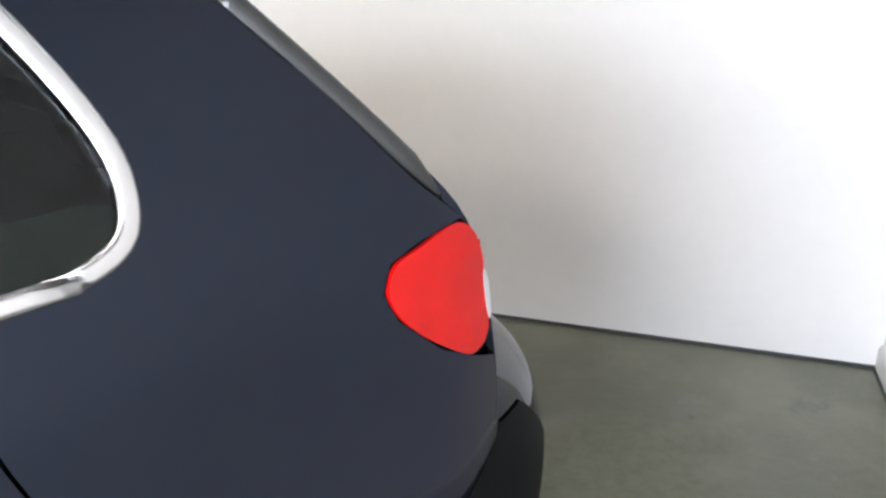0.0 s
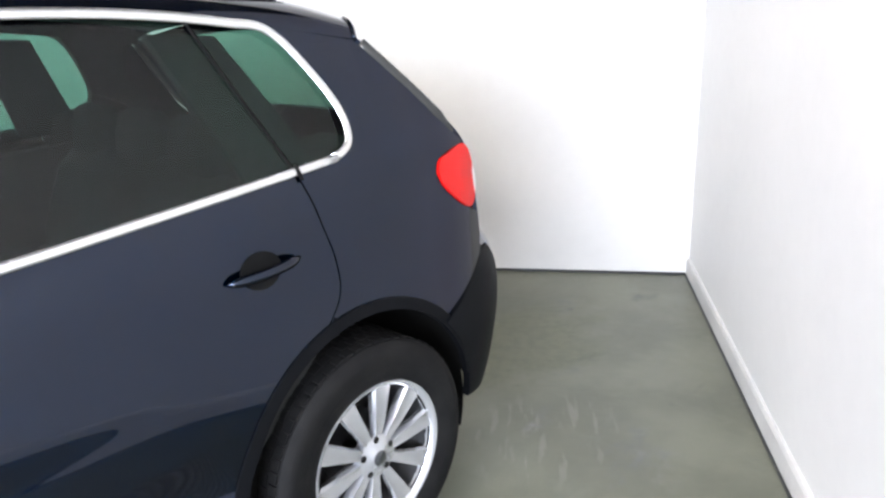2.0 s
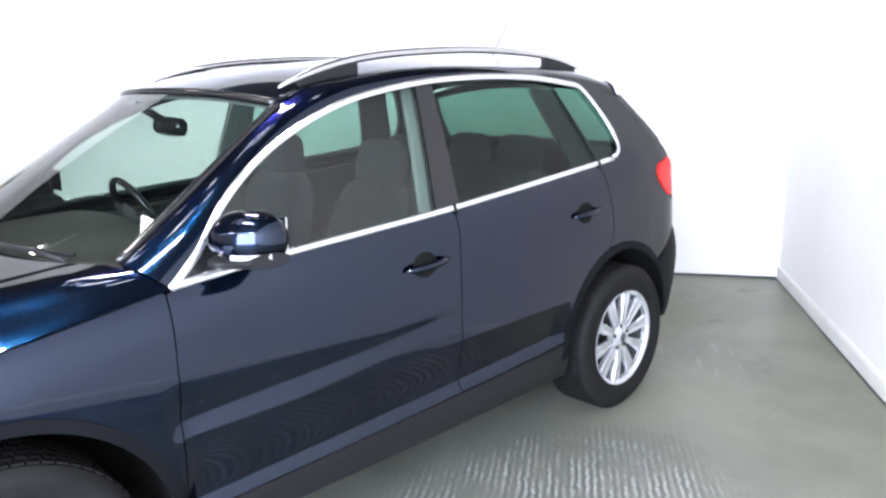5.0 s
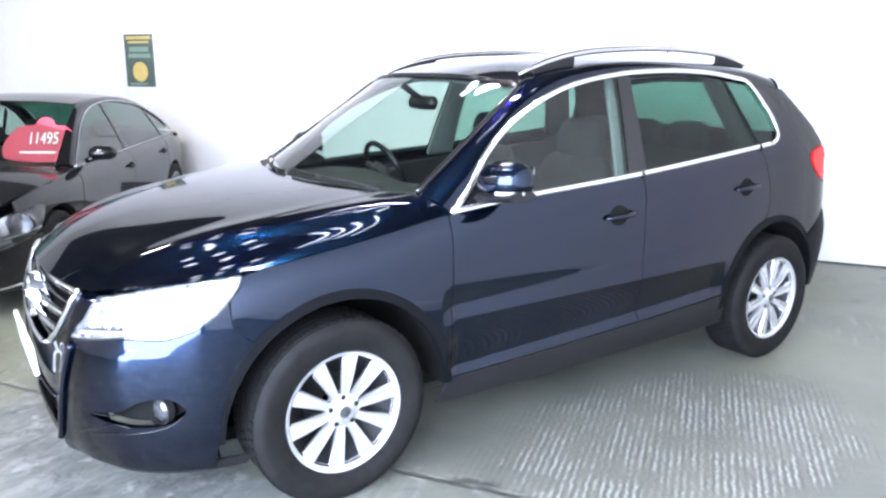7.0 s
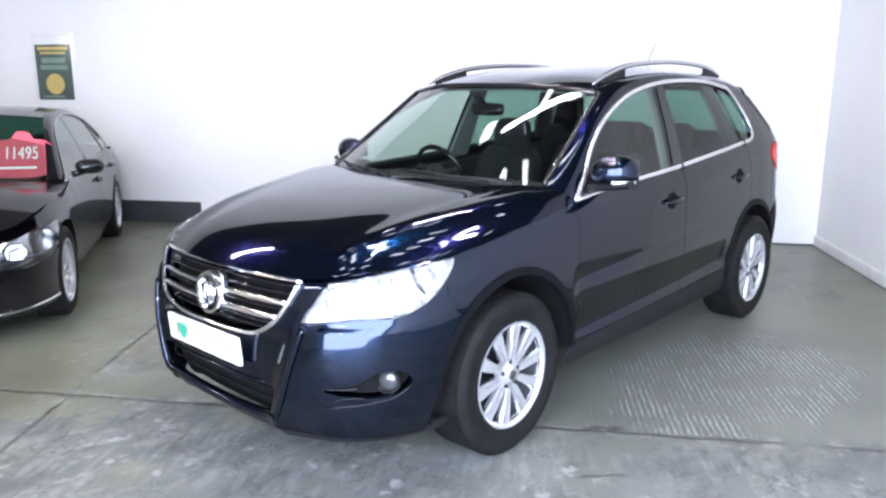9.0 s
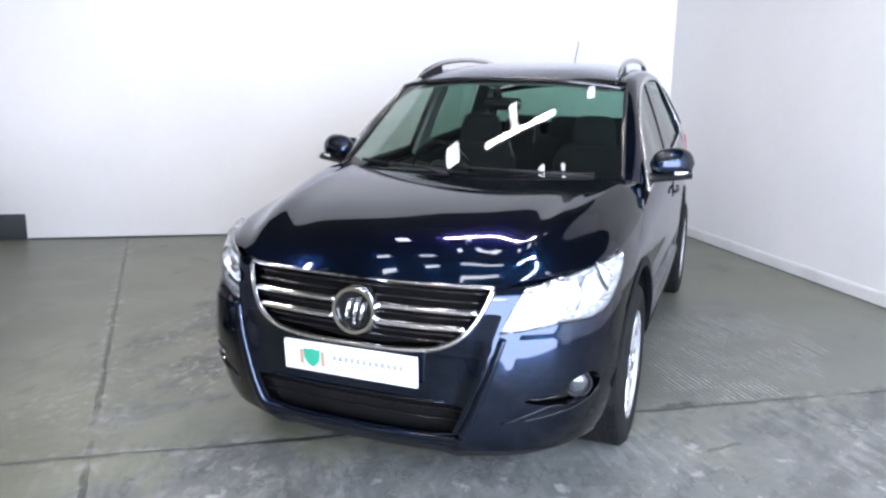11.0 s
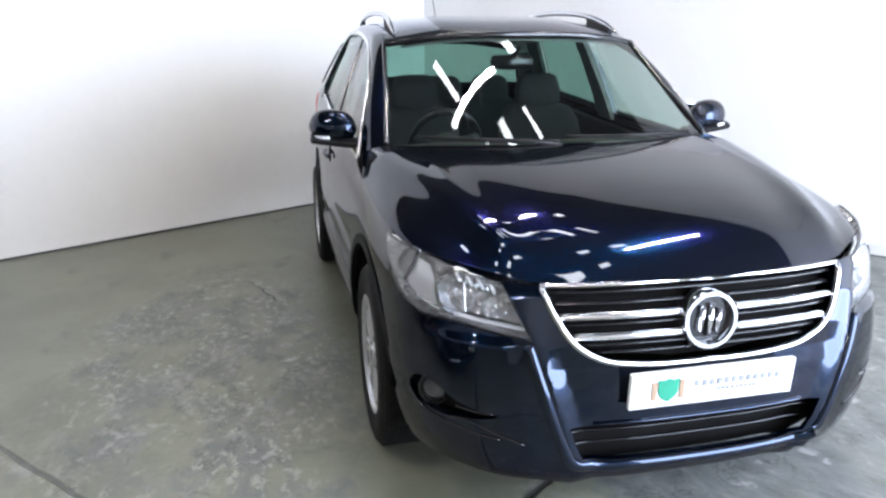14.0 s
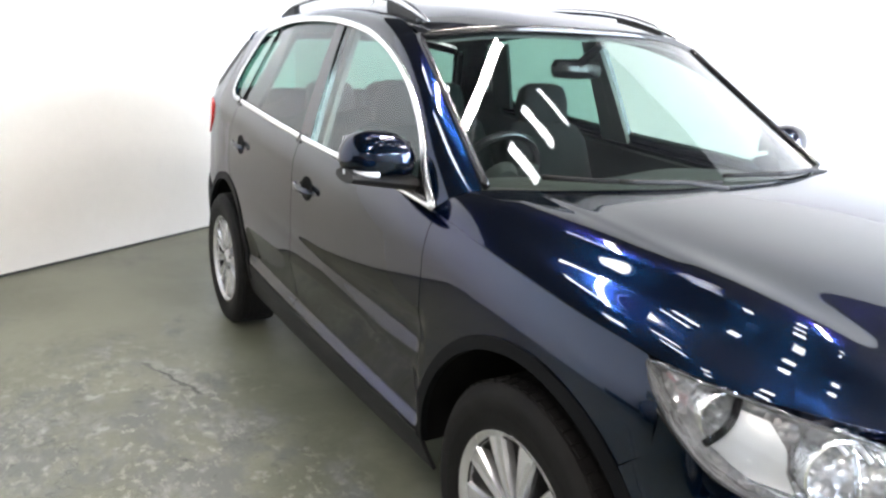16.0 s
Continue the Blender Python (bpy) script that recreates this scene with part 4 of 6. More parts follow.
# front bumper with openings for grille, intake and fog lamps
GR = [(0, 0.600), (0.22, 0.606), (0.32, 0.624), (0.40, 0.672), (0.45, 0.745), (0.482, 0.822)]
UNDER = [(at_y(y), z) for y, z in ((0.515, 0.682), (0.575, 0.687), (0.63, 0.697), (0.69, 0.708))] + [(at_x(x, z), z) for x, z in ((1.90, 0.708), (1.815, 0.734), (1.742, 0.788), (1.704, 0.822))]
half = [(0, 0.252), (at_y(0.45), 0.248), (at_y(0.70), 0.240), (at_x(1.768, 0.25), 0.235), (at_x(1.760, 0.345), 0.345), (at_x(1.746, 0.47), 0.47), (at_x(1.70, 0.585), 0.585), (at_x(1.632, 0.672), 0.672),
        (at_x(1.700, 0.735), 0.735)] + UNDER[::-1] + [(at_y(0.552), 0.770), (at_y(0.585), 0.834), (at_y(0.49), 0.828)] + [(at_y(y), z) for y, z in spline(GR, 30)[::-1]]
intake = mirrored([(0, 0.298), (at_y(0.30), 0.300), (at_y(0.375), 0.315), (at_y(0.395), 0.365), (at_y(0.41), 0.420), (0, 0.426)])
FOG = [(at_y(y), z) for y, z in spline([(0.60, 0.448), (0.70, 0.476), (0.745, 0.512), (0.79, 0.516), (0.812, 0.47), (0.79, 0.43), (0.73, 0.418), (0.66, 0.428)], 40, True)[:-1]]
FOG_R = [(-s, z) for s, z in FOG[::-1]]
panel("front_bumper", front, mirrored(half), PAINT, CAR, holes=[intake, FOG, FOG_R], step=(0.012, 0.012), thick=0.02)
panel("chin", front, mirrored([(0, 0.185), (0.45, 0.19), (0.80, 0.205), (0.83, 0.245), (0.45, 0.262), (0, 0.265)]), PLASTIC, CAR, "black plastic chin below the bumper", step=(0.03, 0.03), lift=-0.015)
panel("intake_mesh", front, mirrored([(0, 0.20), (0.42, 0.20), (0.42, 0.44), (0, 0.44)]), LINER, CAR, "dark lower intake", step=(0.03, 0.03), lift=-0.075)
for z in (0.342, 0.382):
    strip("intake_slat", front(np.linspace(-0.385, 0.385, 30), np.full(30, z)) - (0.050, 0, 0), 0.007, 0.016, GLOSSBLACK, CAR)
strip("intake_trim", front(np.linspace(-at_y(0.34), at_y(0.34), 40), np.full(40, 0.428)) + (0.002, 0, 0), 0.010, 0.012, PAINT, CAR)
cr = spline([(0.528, 0.672), (0.50, 0.58), (0.462, 0.46), (0.435, 0.37), (0.405, 0.305), (0.34, 0.284), (0.2, 0.279), (0, 0.277)], 50)
cr = np.vstack([cr, cr[::-1][1:] * (-1, 1)])
strip("bumper_crease", front(np.array([at_y(y) for y in cr[:, 0]]), cr[:, 1]) + (0.001, 0, 0), 0.034, 0.022, PAINT, CAR, up=(0, 0.5, 0.6), sides=14)
for s in (1, -1):
    cup = front(np.array([s * at_y(0.765)]), np.array([0.470]))[0] - np.array([0.022, 0.02 * s, 0])
    m = look(cup, cup + np.array([0.6, 0.28 * s, 0.0])) @ pose(0, 0, 0, 90, 0, 0)
    panel("fog_recess", front, [(s * p, z) for p, z in FOG], LINER, CAR, "black fog lamp recess", step=(0.02, 0.02), lift=-0.045)
    fog = lathe("fog_lamp", [(0.0, 0.035), (0.022, 0.030), (0.037, 0.006), (0.040, 0.0), (0.046, 0.0), (0.046, 0.03), (0.03, 0.05), (0, 0.05)], GLOSSBLACK, CAR, "round fog lamp", 32, m)
    lathe("lens", [(0.0, -0.008), (0.02, -0.006), (0.034, 0.0), (0.039, 0.006), (0.0, 0.004)], FOGGLASS, fog, "grey ribbed lens", 32, m)
    lathe("bezel_ring", [(0.045, -0.003), (0.050, -0.003), (0.050, 0.02), (0.045, 0.02)], PLASTIC, fog, "", 32, m)
    # gloss black strips added for the bumper's own edges that catch light
    for line, w in (([(0.612, 0.455), (0.66, 0.456), (0.70, 0.462)], 0.006), ([(0.535, 0.362), (0.61, 0.394), (0.685, 0.424), (0.72, 0.416)], 0.005), ([(0.60, 0.372), (0.66, 0.384), (0.73, 0.398), (0.785, 0.418), (0.808, 0.455)], 0.005)):
        l2 = spline(line, 16)
        strip("fog_edge_strip", front(np.array([s * at_y(y) for y in l2[:, 0]]), l2[:, 1]), w, 0.010, GLOSSBLACK, CAR, "thin glossy strip for a bumper edge that catches light")

# grille
gl = spline(GR, 40)
gl = [(at_y(y), z) for y, z in gl]
top_line = [(at_y(y), z) for y, z in ((0.482, 0.826), (0.30, 0.832), (0, 0.836))]
opening = mirrored(gl + top_line)
panel("grille_back", front, opening, LINER, CAR, "black grille", step=(0.02, 0.02), lift=-0.06)
loop = front(np.array([p for p, z in gl[::-1]] + [-p for p, z in gl[1:]]), np.array([z for p, z in gl[::-1]] + [z for p, z in gl[1:]]))
strip("grille_surround", loop + (0.006, 0, 0), 0.020, 0.018, CHROME, CAR, "chrome grille surround", up=(0.2, 0, 1))
strip("grille_surround", front(np.linspace(-at_y(0.482), at_y(0.482), 40), np.full(40, 0.829)) + (0.004, 0, 0), 0.014, 0.016, CHROME, CAR, "chrome strip under the bonnet edge")
for z, y0 in ((0.745, 0.435), (0.690, 0.40)):
    for s in (1, -1):
        p = np.linspace(at_y(0.085), at_y(y0), 24) * s
        strip("grille_bar", front(p, np.full(24, z)) - (0.006, 0, 0), 0.024, 0.026, CHROME, CAR, "chrome grille bar")
for z, y0 in ((0.805, 0.45), (0.775, 0.44), (0.718, 0.42), (0.662, 0.37), (0.638, 0.33)):
    p = np.linspace(-at_y(y0), at_y(y0), 30)
    strip("grille_slat", front(p, np.full(30, z)) - (0.028, 0, 0), 0.010, 0.03, GLOSSBLACK, CAR)
badge_at = pose(2.158, 0, 0.716, 0, 0, -90) @ pose(0, 0, 0, 4, 0, 0)
badge = lathe("badge", [(0.068, 0.012), (0.072, 0.032), (0.083, 0.032), (0.090, 0.016), (0.090, -0.03), (0.068, -0.03)], CHROME, CAR, "round chrome badge with plain bars", 56, badge_at)
lathe("badge_disc", [(0, 0.010), (0.069, 0.010), (0.069, -0.02), (0, -0.02)], GLOSSBLACK, badge, "dark badge disc", 40, badge_at)
for (xa, za), (xb, zb) in (((-0.034, 0.030), (-0.022, -0.040)), ((-0.008, 0.046), (0.002, -0.050)), ((0.020, 0.040), (0.030, -0.032))):
    strip("badge_bar", [badge_at @ Vector((xa, 0.016, za)), badge_at @ Vector((xb, 0.016, zb))], 0.026, 0.014, CHROME, badge, up=(1, 0, 0), sides=6)

# number plate with a plain dealer design
plate_at = pose(2.212, 0, 0.540, 0, 0, 90) @ pose(0, 0, 0, 5, 0, 0)
plate = block("number_plate", (-0.26, -0.016, -0.0555), (0.26, 0.0, 0.0555), PLATEWHITE, CAR, "white dealer plate with a green shield and grey bars", bevel=0.003, m=plate_at)
bm = bmesh.new()
sh = [(-0.032, 0.034), (-0.016, 0.03), (0, 0.036), (0.016, 0.03), (0.032, 0.034), (0.031, -0.005), (0.02, -0.025), (0, -0.038), (-0.02, -0.025), (-0.031, -0.005)]
vs = [bm.verts.new(plate_at @ Vector((x - 0.145, -0.019, z))) for x, z in sh]
bm.faces.new(vs)
ex = bmesh.ops.extrude_face_region(bm, geom=list(bm.faces))
bmesh.ops.translate(bm, verts=[v for v in ex["geom"] if isinstance(v, bmesh.types.BMVert)], vec=(-0.002, 0, 0))
bmesh.ops.recalc_face_normals(bm, faces=bm.faces)
part("shield", bm, GREEN, plate, "green shield", smooth=False)
for x0, x1, z0, z1, mt in ((-0.196, -0.180, -0.03, 0.028, TAN), (-0.110, -0.094, -0.03, 0.028, TAN), *[(-0.062 + 0.0235 * i, -0.046 + 0.0235 * i, 0.001, 0.021, GREYTEXT) for i in range(12)], *[(0.012 + 0.0145 * i, 0.0215 + 0.0145 * i, -0.020, -0.009, GREYTEXT) for i in range(9)]):
    block("print", (x0, -0.0185, z0), (x1, -0.016, z1), mt, plate, bevel=0.0008, m=plate_at)
strip("plate_frame", [plate_at @ Vector((-0.262, -0.004, -0.058)), plate_at @ Vector((0.262, -0.004, -0.058))], 0.006, 0.016, PLASTIC, plate)

# headlamps
hl_top = [(1.664, 0.902), (1.75, 0.892), (1.85, 0.877), (1.94, 0.856), (2.005, 0.837)]
HL = np.vstack([spline([(at_x(x, z), z) for x, z in hl_top], 24), spline([(at_y(y), z) for y, z in ((0.582, 0.828), (0.553, 0.765), (0.520, 0.690))], 8),
                spline([(at_y(y), z) for y, z in ((0.52, 0.688), (0.575, 0.693), (0.63, 0.703), (0.69, 0.714))], 12)[1:],
                spline([(at_x(x, z), z) for x, z in ((1.90, 0.714), (1.815, 0.740), (1.738, 0.796), (1.682, 0.858), (1.662, 0.896))], 24)])
for s in (1, -1):
    poly = HL * (s, 1)
    back = panel("headlamp", front, poly, LAMPBACK, CAR, "clear headlamp with chrome reflectors", step=(0.02, 0.012), lift=-0.045, thick=0.008)
    rim_wall("lamp_wall", front, poly, 0.0, 0.05, LAMPBACK, back)
    panel("lens", front, poly, LAMPLENS, back, "clear lamp lens", step=(0.02, 0.015), lift=0.002, thick=0.004)
    for y, z, r, seg in ((0.806, 0.838, 0.043, 14), (0.706, 0.786, 0.056, 40), (0.612, 0.752, 0.036, 14)):
        c = front(np.array([s * at_y(y)]), np.array([z]))[0]
        m = look(c - np.array([0.034, 0.018 * s, 0]), c + np.array([0.75, 0.25 * s, 0.0])) @ pose(0, 0, 0, 90, 0, 0)
        bowl = lathe("reflector", [(0.010, 0.040), (r * 0.35, 0.034), (r * 0.7, 0.018), (r * 0.95, -0.004), (r, -0.008), (r * 1.04, 0.0), (r * 1.04, 0.04), (0.010, 0.045)], REFLECTOR, back, "faceted chrome bowl" if seg < 20 else "smooth chrome bowl", seg, m)
        if seg < 20:
            bowl.data.polygons.foreach_set("use_smooth", [False] * len(bowl.data.polygons))
        lathe("bulb", [(0, -0.002), (0.008, 0.002), (0.009, 0.035), (0, 0.035)], REFLECTOR, back, "", 14, m)
        lathe("bezel_ring", [(r * 1.02, -0.013), (r * 1.09, -0.011), (r * 1.09, 0.010), (r * 1.02, 0.010)], REFLECTOR, back, "thin bright ring", 36, m)
    # smooth silver web between the outer and the middle bowl, with a dark arc round the outer one
    panel("lamp_web", front, [(p * s, z) for p, z in ((0.642, 0.866), (0.658, 0.842), (0.682, 0.806), (0.698, 0.788), (0.665, 0.762), (0.628, 0.742), (0.585, 0.728), (0.600, 0.775), (0.596, 0.818), (0.604, 0.858))], LAMPTRIM, back, "smooth silver web", step=(0.01, 0.01), lift=-0.020, thick=0.004)
    arc = spline([(0.634, 0.876), (0.651, 0.846), (0.676, 0.811), (0.697, 0.786)], 20)
    strip("lamp_arc", front(arc[:, 0] * s, arc[:, 1]) - (0.012, 0.009 * s, 0), 0.007, 0.016, GLOSSBLACK, back, "dark arc", up=(0.5, 0.8 * s, 0))
    # stepped silver shelves below and small facets at the top of the inner part
    for y0, y1, z0, z1, w, mt in ((0.530, 0.700, 0.706, 0.726, 0.010, LAMPTRIM), (0.540, 0.680, 0.718, 0.736, 0.004, GLOSSBLACK), (0.70, 0.79, 0.728, 0.752, 0.008, REFLECTOR), (0.565, 0.690, 0.812, 0.852, 0.012, REFLECTOR)):
        pts = front(np.linspace(at_y(y0), at_y(y1), 12) * s, np.linspace(z0, z1, 12)) - (0.024, 0.004 * s, 0)
        strip("lamp_insert", pts, w, 0.018, mt, back)
    for i in range(7):
        y0 = 0.600 + 0.014 * i
        facet = front(np.linspace(at_y(y0), at_y(y0 + 0.012), 4) * s, np.linspace(0.795 + 0.004 * i, 0.826 + 0.003 * i, 4)) - (0.026, 0.004 * s, 0)
        strip("lamp_facet", facet, 0.010, 0.010, (LAMPTRIM, REFLECTOR)[i % 2], back, sides=5)
    rib = front(np.full(9, at_y(0.676)) * s, np.linspace(0.722, 0.852, 9)) - (0.028, 0.004 * s, 0)
    strip("lamp_rib", rib, 0.006, 0.014, REFLECTOR, back, up=(0, 1, 0))
    edge = np.vstack([poly, poly[:1]])
    strip("lens_edge", front(edge[:, 0], edge[:, 1]) - (0.004, 0.002 * s, 0), 0.006, 0.006, FOGGLASS, back, "dark lens edge", sides=6)
    low = spline(UNDER, 30)
    strip("lamp_seal", front(low[:, 0] * s, low[:, 1]) - (0.006, 0.004 * s, 0), 0.012, 0.012, GLOSSBLACK, back)

# chrome line round the side windows, glass and pillars
LOWER = belt_line(-1.305, 0.826, 50, 0.006)[::-1]
frame_line = np.vstack([DLO_TOP, DLO_REAR[1:], LOWER[::-1]])
for s in (False, True):
    pts = side(frame_line[:, 0], frame_line[:, 1]) + (0, 0.002, 0)
    strip("window_trim", pts, 0.012, 0.025, BRIGHT, CAR, "bright window surround", closed=True, mirror=s, up=(0, 1, 0.35), sides=8)


for s in (False, True):
    for jx in (-0.245, -1.178):
        q = np.array([(jx, float(belt(jx)) - 0.014), (jx + 0.004, float(belt(jx)) + 0.024)])
        strip("trim_joint", side(q[:, 0], q[:, 1]) + (0, 0.008, 0), 0.006, 0.012, LINER, CAR, mirror=s)
    strip("spoiler_edge", cant(np.full(12, 0.995), np.linspace(0.02, 0.98, 12)) * ((1, -1, 1) if s else (1, 1, 1)), 0.016, 0.012, PAINT, CAR)


front_glass = np.vstack([DLO_TOP[(DLO_TOP[:, 0] > -0.235)], [(-0.235, 1.548)], belt_line(-0.222, 0.82, 30, 0.004)])
rear_top = DLO_TOP[(DLO_TOP[:, 0] < -0.275) & (DLO_TOP[:, 0] > -0.99)]
rear_glass = np.vstack([[(-0.275, 1.55)], rear_top, [(-1.013, 1.55)], [(-1.171, 1.18)], belt_line(-1.165, -0.262, 24, 0.004)])
quarter_glass = np.vstack([[(-1.026, 1.548)], [(-1.15, 1.53)], DLO_REAR, belt_line(-1.295, -1.19, 6, 0.004), [(-1.184, 1.185)]])
both("front_side_window", side, front_glass, SIDEGLASS, CAR, "green tinted side glass", step=(0.05, 0.04), thick=0.004, lift=-0.012, inner=INNERFACE)
both("rear_side_window", side, rear_glass, PRIVACY, CAR, "dark privacy glass", step=(0.05, 0.04), thick=0.004, lift=-0.012, inner=INNERFACE)
both("quarter_window", side, quarter_glass, PRIVACY, CAR, "dark privacy glass", step=(0.03, 0.03), thick=0.004, lift=-0.012, inner=INNERFACE)
both("door_pillar", side, [(-0.160, 1.10), (-0.228, 1.55), (-0.308, 1.552), (-0.278, 1.105)], GLOSSBLACK, CAR, "black door pillar", step=(0.02, 0.05), thick=0.03, lift=-0.006)
divider = np.linspace((-1.177, 1.180), (-1.019, 1.550), 14)
for s in (False, True):
    strip("window_divider", side(divider[:, 0], divider[:, 1]) - (0, 0.008, 0), 0.008, 0.008, LINER, CAR, up=(0, 1, 0.3), mirror=s)

# dark shells behind the panel gaps
shell = np.vstack([arch(FW, 0.44, 30, 178, 30), arch(RW, 0.44, 2, 165, 30), [(-1.72, 0.60), (-1.75, 0.95), (-1.25, 1.14), (-0.27, 1.06), (0.82, 0.985), (1.62, 0.86)]])
both("inner_shell", side, shell, LINER, CAR, "dark inner body", step=(0.05, 0.05), lift=-0.022, thick=0.01)
for cx in (FW, RW):
    for s in (1, -1):
        bm = bmesh.new()
        n = 28
        a = np.radians(np.linspace(-12, 180, n) if cx > 0 else np.linspace(0, 196, n))
        lip = [0.86 if (t > 0.12 or cx < 0) and (t < 2.9 or cx > 0) else 0.81 for t in a]
        ro = [bm.verts.new((cx + 0.445 * math.cos(t), s * w, 0.345 + 0.445 * math.sin(t))) for t, w in zip(a, lip)]
        ri = [bm.verts.new((cx + 0.445 * math.cos(t), s * 0.50, 0.345 + 0.445 * math.sin(t))) for t in a]
        for i in range(n - 1):
            bm.faces.new((ro[i], ro[i + 1], ri[i + 1], ri[i]))
        bm.faces.new(ri)
        part("wheel_arch_liner", bm, LINER, CAR, "dark wheel arch liner")
bm = bmesh.new()
box(bm, (-1.75, -0.60, 0.22), (1.85, 0.60, 0.27))
part("underbody", bm, LINER, CAR, smooth=False)

# door handles
for hx, hz in ((-0.053, 0.935), (-1.013, 0.985)):
    for s in (False, True):
        y = float(y_side(hx, hz))
        k = -1 if s else 1
        oval = [(hx + 0.056 * math.cos(t), hz + 0.045 * math.sin(t)) for t in np.linspace(0, 2 * math.pi, 24, endpoint=False)]
        cup = panel("door_handle", side, oval, LINER, CAR, "body-coloured handle over a dark cup", step=(0.012, 0.012), lift=0.0025, thick=0.004, mirror=s)
        xs = np.linspace(hx + 0.095, hx - 0.105, 14)
        bow = y + 0.004 + 0.027 * np.sin(np.linspace(0.1, math.pi - 0.1, 14)) ** 0.7
        strip("grip", np.stack([xs, bow, hz + (hx - xs) * 0.07], -1), 0.026, 0.018, PAINT, cup, mirror=s, taper=np.r_[0.35, 0.8, np.ones(10), 0.8, 0.35])

# roof rails
for s in (False, True):
    rl = spline([(0.295, 0.578, 1.540), (0.16, 0.573, 1.588), (-0.03, 0.563, 1.632), (-0.45, 0.556, 1.668), (-0.85, 0.55, 1.671), (-1.2, 0.538, 1.645), (-1.40, 0.528, 1.600)], 50)
    rail = strip("roof_rail", rl, 0.030, 0.028, SATIN, CAR, "silver roof rail", mirror=s, taper=np.r_[np.linspace(0.35, 1, 6), np.ones(38), np.linspace(1, 0.4, 6)])
    for a, b in ((0.22, -0.035), (-1.12, -1.36)):
        x = np.linspace(a, b, 16)
        zt = np.interp(-x, -rl[:, 0], rl[:, 2])
        y = np.interp(-x, -rl[:, 0], rl[:, 1])
        k = -1 if s else 1
        bm = bmesh.new()
        q = [[bm.verts.new((x[i], k * (y[i] + d), z)) for d, z in ((-0.013, 1.535 if x[i] > 0.1 else 1.57), (0.013, 1.535 if x[i] > 0.1 else 1.57), (0.013, zt[i] - 0.008), (-0.013, zt[i] - 0.008))] for i in range(16)]
        for i in range(15):
            for j in range(4):
                bm.faces.new((q[i][j], q[i][(j + 1) % 4], q[i + 1][(j + 1) % 4], q[i + 1][j]))
        bm.faces.new(q[0])
        bm.faces.new(q[-1])
        bmesh.ops.recalc_face_normals(bm, faces=bm.faces)
        soft_edges(bm)
        part("rail_foot", bm, PLASTIC, rail, "black rail foot")
lathe("aerial_base", [(0, 0.03), (0.018, 0.025), (0.024, 0.0), (0, 0)], PLASTIC, CAR, "black roof aerial", 20, pose(-1.36, 0, 1.622, 90, 0, 0))
strip("aerial", [(-1.36, 0, 1.65), (-1.50, 0, 1.85)], 0.006, 0.006, PLASTIC, CAR)

# door mirrors
for k in (1, -1):
    rings = []
    for t in np.linspace(-1, 1, 16):
        r = max(0.02, (1 - abs(t) ** 2.6)) ** 0.5
        yy = 0.918 + 0.102 * t
        ring = []
        for a in np.linspace(0, 2 * np.pi, 28, endpoint=False):
            c, sn = math.cos(a), math.sin(a)
            dx = 0.075 * np.sign(c) * abs(c) ** 0.75 * r if c < 0 else 0.085 * c * r
            dz = 0.080 * np.sign(sn) * abs(sn) ** 0.95 * r
            ring.append((0.630 + dx - 0.03 * t, k * yy, 1.140 + dz + 0.004 * t))
        rings.append(ring)
    mir = blob("door_mirror", rings, PAINT, CAR, "blue door mirror with a black base")
    for v in mir.data.vertices:
        if v.co.z < 1.103:
            v.co.z = 1.103 + (v.co.z - 1.103) * 0.3
    base = []
    for t in np.linspace(0, 1, 8):
        yy = 0.815 + 0.20 * t
        cx, cz, rx, rz = 0.635 - 0.01 * t, 1.068 + 0.025 * t, 0.075 - 0.012 * t, 0.026 - 0.006 * t
        base.append([(cx + rx * math.cos(a), k * yy, cz + rz * math.sin(a)) for a in np.linspace(0, 2 * np.pi, 16, endpoint=False)])
    blob("mirror_base", base, PLASTIC, mir, "black mirror base")
    strip("indicator", [(0.700, k * 0.94, 1.103), (0.670, k * 0.99, 1.102), (0.620, k * 1.014, 1.104)], 0.016, 0.012, LAMPTRIM, mir, "clear indicator strip")
    bm = bmesh.new()
    box(bm, (0.552, min(k * 0.85, k * 0.99), 1.103), (0.557, max(k * 0.85, k * 0.99), 1.198), bevel=0.002)
    part("mirror_glass", bm, CHROME, mir, "mirror glass", smooth=False)
    panel("mirror_sail", side, [(0.80, 1.034), (0.70, 1.045), (0.665, 1.155)], GLOSSBLACK, CAR, "black corner cover", step=(0.02, 0.02), lift=-0.004, mirror=k < 0)

# wipers and scuttle
strip("scuttle", [p + np.array([0.012, 0, -0.012]) for p in screen(np.zeros(24), np.linspace(0.02, 0.98, 24))], 0.05, 0.02, PLASTIC, CAR, "black scuttle panel", up=(1, 0, 0.2))
for y0, y1, z1 in ((0.62, -0.02, 0.055), (-0.05, -0.60, 0.06)):
    a = screen(np.array([0.0]), np.array([0.5 - y0 / 1.5]))[0] + (0.03, 0, 0.004)
    q = np.linspace(0.5 - y0 / 1.5, 0.5 - y1 / 1.5, 14)
    blade = screen(np.linspace(0.015, 0.05, 14), q) + (0.012, 0, 0.012)
    w = strip("wiper", np.vstack([a, blade[3:9]]), 0.016, 0.012, PLASTIC, CAR, "black wiper")
    strip("wiper_blade", blade, 0.014, 0.010, RUBBER, w)


